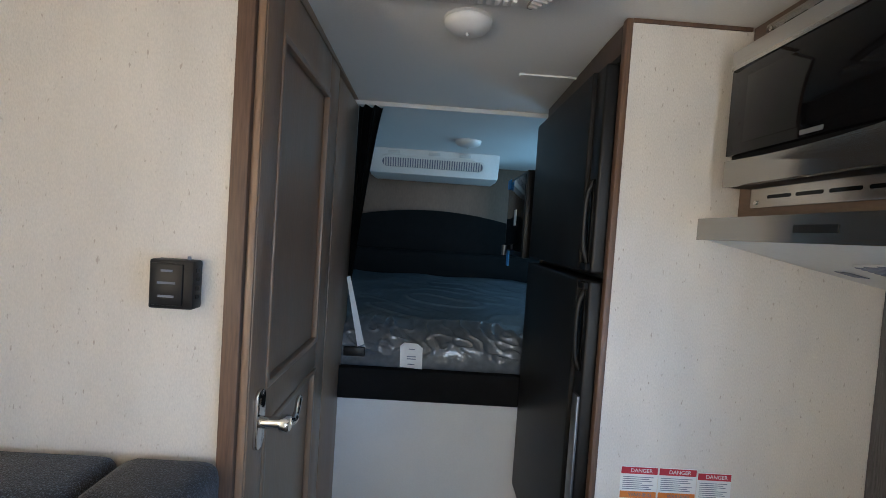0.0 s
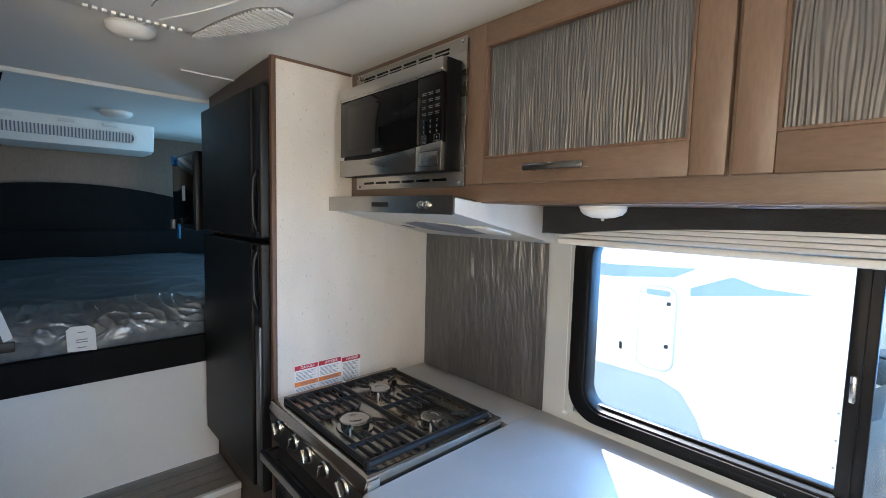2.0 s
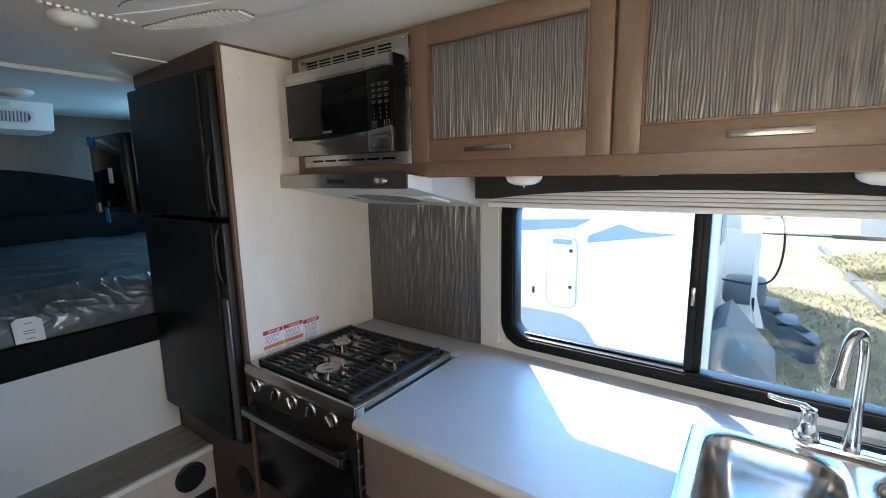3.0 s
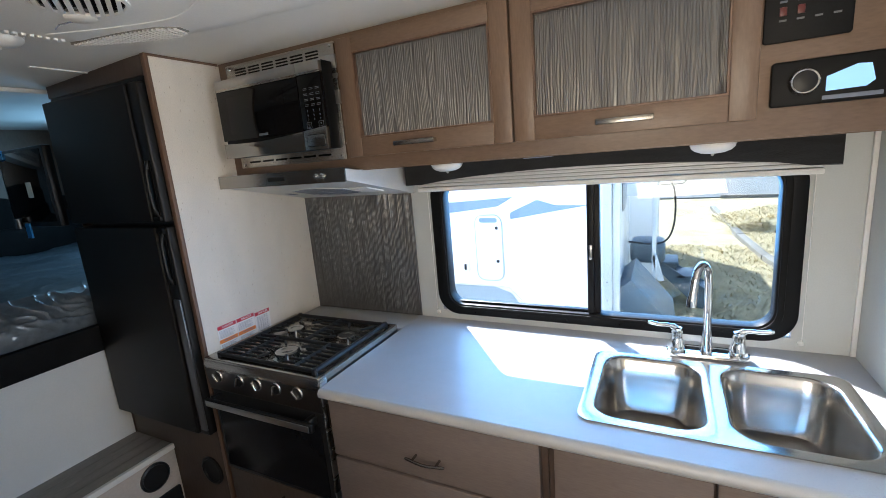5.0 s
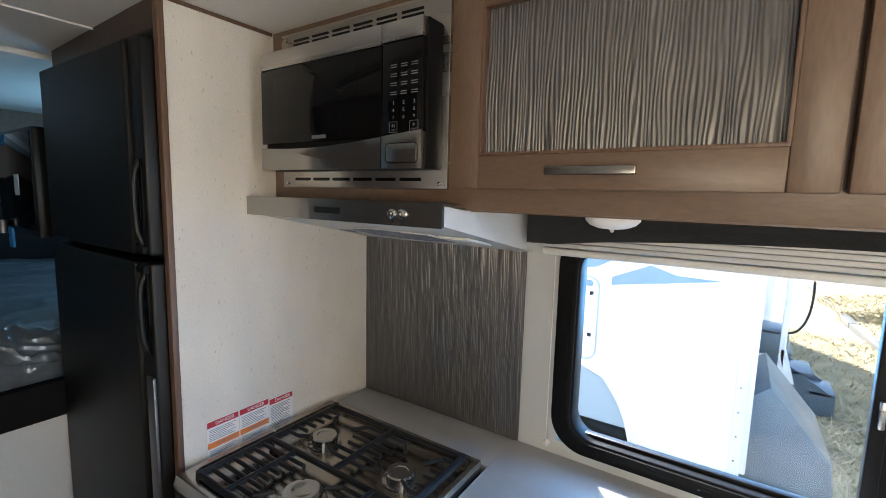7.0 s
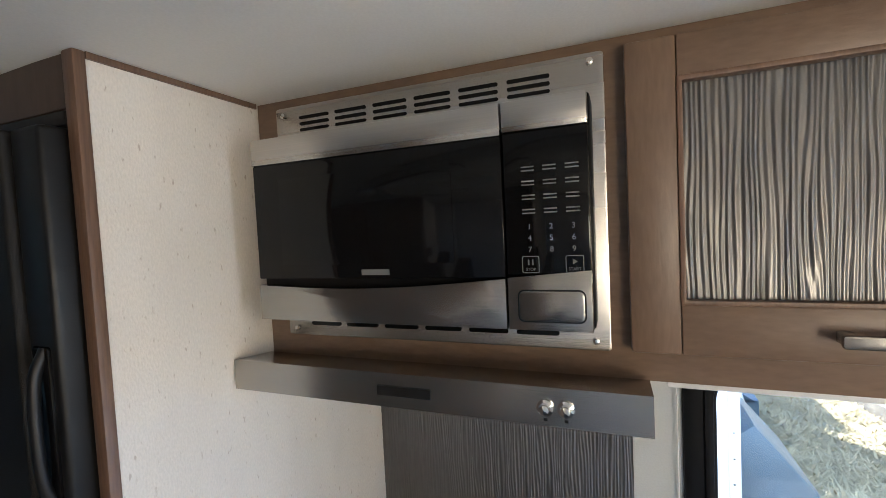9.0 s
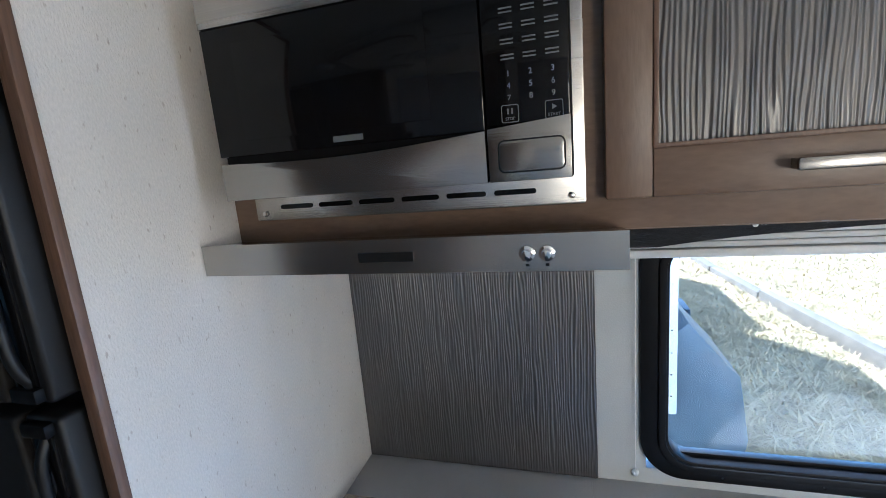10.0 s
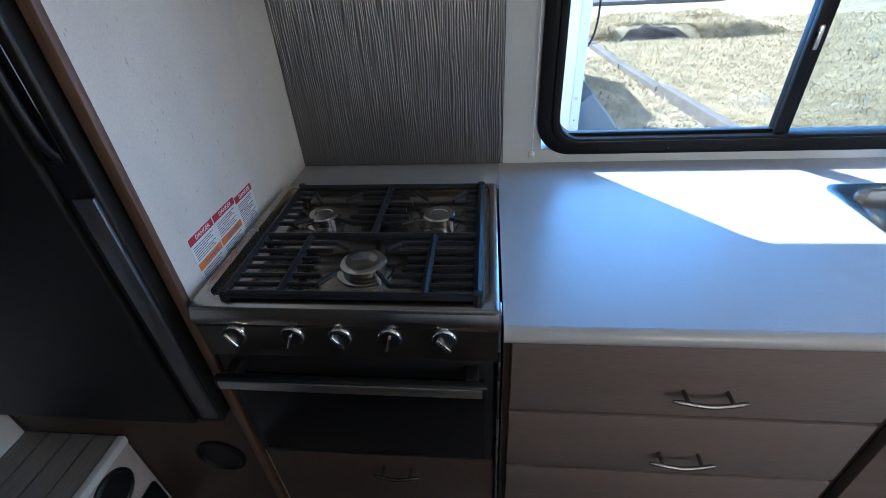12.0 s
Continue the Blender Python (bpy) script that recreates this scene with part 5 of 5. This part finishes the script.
for i in range(70):
    for j in range(70):
        bm.faces.new((bv[i, j], bv[i + 1, j], bv[i + 1, j + 1], bv[i, j + 1]))
part("soil", bm, M_GRASS, bank)
bm = bmesh.new()
ev = {}
for i in range(21):
    for j in range(31):
        y = -5.62 + 1.9 * j / 30
        x = bank_foot(y) - 0.12 + (0.50 + 0.22 * noise.noise((y * 3, 5, 0))) * math.sin(math.pi * j / 30) ** 0.5 * i / 20
        ev[i, j] = bm.verts.new((x, y, bank_top(x, y) + 0.012 + 0.02 * noise.noise((x * 9, y * 9, 1))))
for i in range(20):
    for j in range(30):
        bm.faces.new((ev[i, j], ev[i + 1, j], ev[i + 1, j + 1], ev[i, j + 1]))
part("eroded_face", bm, mat("dark_bare_soil", (0.07, 0.052, 0.036), 0.95, vary=0.5, scale=6, bump=0.8, bscale=30), bank, "dark bare soil face")

# ---- neighbouring camper ----
NX, NY = 1.80, -0.975
nb = thing("neighbour_camper", (NX, NY, GZ), "white truck camper with grey skirt and blue decals", "camper")
side_pts = [(4.5, 0.47), (-0.10, 0.47), (-0.24, 0.42), (-0.34, 0.28), (-0.42, 0.02), (NY, 0.02), (NY, 2.35), (4.5, 2.35)]
part("shell", prism(side_pts, "x", NX, NX + 2.0, 0.015), M_GEL, nb)
part("grey_skirt", prism([(4.5, 0.10), (4.5, 0.468), (-0.105, 0.468), (-0.235, 0.41), (-0.33, 0.275), (-0.385, 0.10)], "x", NX + 0.03, NX + 1.9), M_GREYGEL, nb, "grey-blue lower skirt")
part("skirt_trim", tube(arc([(NX - 0.004, 4.4, 0.47), (NX - 0.004, 1.0, 0.47), (NX - 0.004, -0.10, 0.468), (NX - 0.004, -0.245, 0.415), (NX - 0.004, -0.345, 0.28), (NX - 0.004, -0.42, 0.03)], 6), 0.008, 6), M_GEL, nb)
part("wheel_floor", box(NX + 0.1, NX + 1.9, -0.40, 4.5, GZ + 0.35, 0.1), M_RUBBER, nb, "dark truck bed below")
part("decal", prism([(4.0, 1.05), (0.23, 1.07), (-0.148, 1.11), (-0.28, 1.182), (0.23, 1.155), (4.0, 1.17)], "x", NX - 0.003, NX), M_BLUEGEL, nb, "blue decal")
part("decal", prism([(-0.245, 1.008), (-0.84, 1.104), (-0.60, 1.11), (-0.46, 1.155), (-0.245, 1.06)], "x", NX - 0.003, NX), M_BLUEGEL, nb, "blue decal")
ht = part("hatch", prism(rrect(-0.170, 0.045, 0.515, 1.040, 0.06, 6), "x", NX - 0.012, NX + 0.002, 0.004), M_GEL, nb, "white service hatch")
part("hatch_rim", ring(rrect(-0.181, 0.056, 0.504, 1.051, 0.07, 6), rrect(-0.171, 0.046, 0.514, 1.041, 0.06, 6), "x", NX - 0.008, NX), M_GREYGEL, ht)
for z in (0.66, 0.93):
    part("lock", box(NX - 0.020, NX - 0.010, -0.145, -0.120, z, z + 0.025, 0.003), M_BLACK, ht)
part("hatch_window", prism(rrect(-0.14, 0.01, 0.985, 1.025, 0.015, 4), "x", NX - 0.0145, NX - 0.011), M_BLUEGEL, ht)
h2 = part("hatch", prism(rrect(0.12, 0.40, 0.545, 0.80, 0.05, 6), "x", NX - 0.012, NX + 0.002, 0.004), M_GEL, nb, "white service hatch")
part("lock", box(NX - 0.020, NX - 0.010, 0.145, 0.165, 0.59, 0.64, 0.003), M_BLACK, h2)
part("water_fill", prism(rrect(0.08, 0.19, 0.84, 0.93, 0.012, 4), "x", NX - 0.010, NX + 0.002, 0.003), M_GEL, nb)
part("corner_rail", box(NX - 0.012, NX + 0.05, NY - 0.012, NY + 0.045, 0.0, 2.35, 0.004), M_GPLAST, nb, "pale corner moulding")
for i in range(8):
    part("screw", turned([(0.006, 0.0), (0.006, -0.003), (0.001, -0.004)], (NX - 0.012, NY + 0.02, 0.12 + 0.14 * i), "x", n=8), M_STEEL, nb)
rw = part("rear_door", box(NX + 0.55, NX + 1.20, NY - 0.03, NY - 0.001, -0.05, 1.85, 0.006), M_GEL, nb, "white entry door")
part("door_seal", ring(rrect(NX + 0.53, NX + 1.22, -0.07, 1.87, 0.05, 4), rrect(NX + 0.55, NX + 1.20, -0.05, 1.85, 0.04, 4), "y", NY - 0.016, NY - 0.001), M_RUBBER, rw)
part("rear_window", prism(rrect(NX + 0.66, NX + 1.09, 0.95, 1.60, 0.05, 4), "y", NY - 0.034, NY - 0.028), M_GLOSS, rw)
part("drain_pipe", box(NX + 0.18, NX + 0.26, NY - 0.05, NY - 0.001, -0.05, 1.4, 0.01), M_GEL, nb)
part("bumper", prism([(-0.872, -0.62), (-0.872, 0.30), (-1.10, 0.50), (-1.40, 0.14), (-1.46, -0.30), (-1.40, -0.62)], "x", NX + 0.22, NX + 0.95, 0.02), M_SHADEGREY, nb, "grey bevelled truck bed corner")
part("jack_leg", box(3.25, 3.29, -1.255, -1.215, GZ + 0.02, 1.55, 0.008), M_GEL, nb, "white corner jack leg")
part("jack_foot", prism([(-1.215, 0.40), (-1.26, 0.40), (-1.33, 0.14), (-1.27, 0.14)], "x", 3.25, 3.30), M_GEL, nb)
part("jack_arm", box(3.20, 3.34, -1.25, NY, 1.0, 1.12, 0.01), M_GEL, nb)
part("grab_rail", tube(arc([(3.62, NY, 1.14), (3.62, -1.28, 1.14), (3.62, -1.40, 1.04), (3.62, -1.42, 0.72), (3.62, -1.36, 0.50), (3.62, -1.22, 0.44), (3.62, NY, 0.46)], 5), 0.010, 8), M_BLACK, nb, "black folding grab rail")
part("grab_rail", tube(arc([(3.66, NY, 1.60), (3.66, -1.45, 1.58), (3.66, -1.52, 1.50), (3.66, -1.52, 1.12), (3.66, -1.40, 1.06), (3.66, NY, 1.08)], 5), 0.010, 8), M_BLACK, nb, "black folding grab rail")
part("rear_tank", box(4.0, 4.4, -1.34, NY + 0.01, 0.12, 0.38, 0.06, 3), M_SHADEGREY, nb, "rounded grey tank cover")
nb.location.y -= 0.10
fs = thing("folding_steps", (5.8, -1.7, GZ), "dark metal folding entry steps standing on the ground", "steps")
for k in range(3):
    part("tread", box(5.55, 6.05, -1.62 - 0.22 * k, -1.38 - 0.22 * k, -0.28 - 0.20 * k, -0.24 - 0.20 * k, 0.006), M_SHADEGREY, fs)
for x in (5.55, 6.02):
    part("side", prism([(-1.38, -0.40), (-1.38, -0.24), (-2.06, -0.68), (-2.06, GZ + 0.02), (-1.9, GZ + 0.02)], "x", x, x + 0.03), M_SHADEGREY, fs)
# Two added campers, mostly hidden, whose shadow reaches the kerb timbers.
for x0, yy, top_ in ((4.95, -1.35, 2.3), (8.2, -0.75, 2.5)):
    rv = thing("shadow_camper", (x0, yy, GZ), "white camper added behind, mostly hidden, to lengthen the ground shadow", "camper", "campers in the row")
    part("shell", box(x0, x0 + 2.2, yy, yy + 6, -0.35, top_, 0.06, 3), M_GEL, rv)
    part("window", prism(rrect(x0 + 0.6, x0 + 1.2, 0.9, 1.5, 0.06, 4), "y", yy - 0.012, yy + 0.01), M_GLOSS, rv)
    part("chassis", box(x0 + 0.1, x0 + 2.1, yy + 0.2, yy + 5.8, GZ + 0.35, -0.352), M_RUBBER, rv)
    for y in (yy + 1.2, yy + 4.6):
        for x in (x0 + 0.05, x0 + 1.9):
            part("wheel", turned([(0.37, 0.0), (0.37, 0.25), (0.001, 0.25)], (x, y, GZ + 0.39), "x", n=20), M_RUBBER, rv)
for x in (NX + 0.05, NX + 1.65):
    for y in (0.15, 3.2):
        w_ = part("wheel", turned([(0.37, 0.0), (0.39, 0.05), (0.39, 0.20), (0.37, 0.25), (0.22, 0.25), (0.20, 0.22), (0.001, 0.22)], (x, y, GZ + 0.39), "x", n=28), M_RUBBER, nb)
        part("rim", turned([(0.21, 0.02), (0.20, -0.01), (0.10, 0.02), (0.001, 0.02)], (x, y, GZ + 0.39), "x", n=20), M_SINK, w_)

# ---- far side of the yard ----
for k, (x, y) in enumerate(((42, -14), (44, -26), (40, 2))):
    tr = thing("parked_trailer", (x, y, GZ), "white travel trailer parked far across the yard", "trailer", "far trailers")
    part("body", box(x, x + 2.5, y - 4, y + 4, GZ + 0.5, GZ + 3.1, 0.15, 3), M_GEL, tr)
    part("stripe", box(x - 0.01, x, y - 3.9, y + 3.9, GZ + 1.1, GZ + 1.4), M_BLUEGEL, tr)
    for yy in (-2.4, 0.4, 2.4):
        part("window", box(x - 0.02, x, y + yy - 0.4, y + yy + 0.4, GZ + 1.7, GZ + 2.4, 0.005), M_GLOSS, tr)
    for yy in (-0.6, 0.6):
        part("wheel", turned([(0.35, 0.0), (0.35, 0.2), (0.001, 0.2)], (x + 0.1, y + yy, GZ + 0.40), "x", n=20), M_RUBBER, tr)
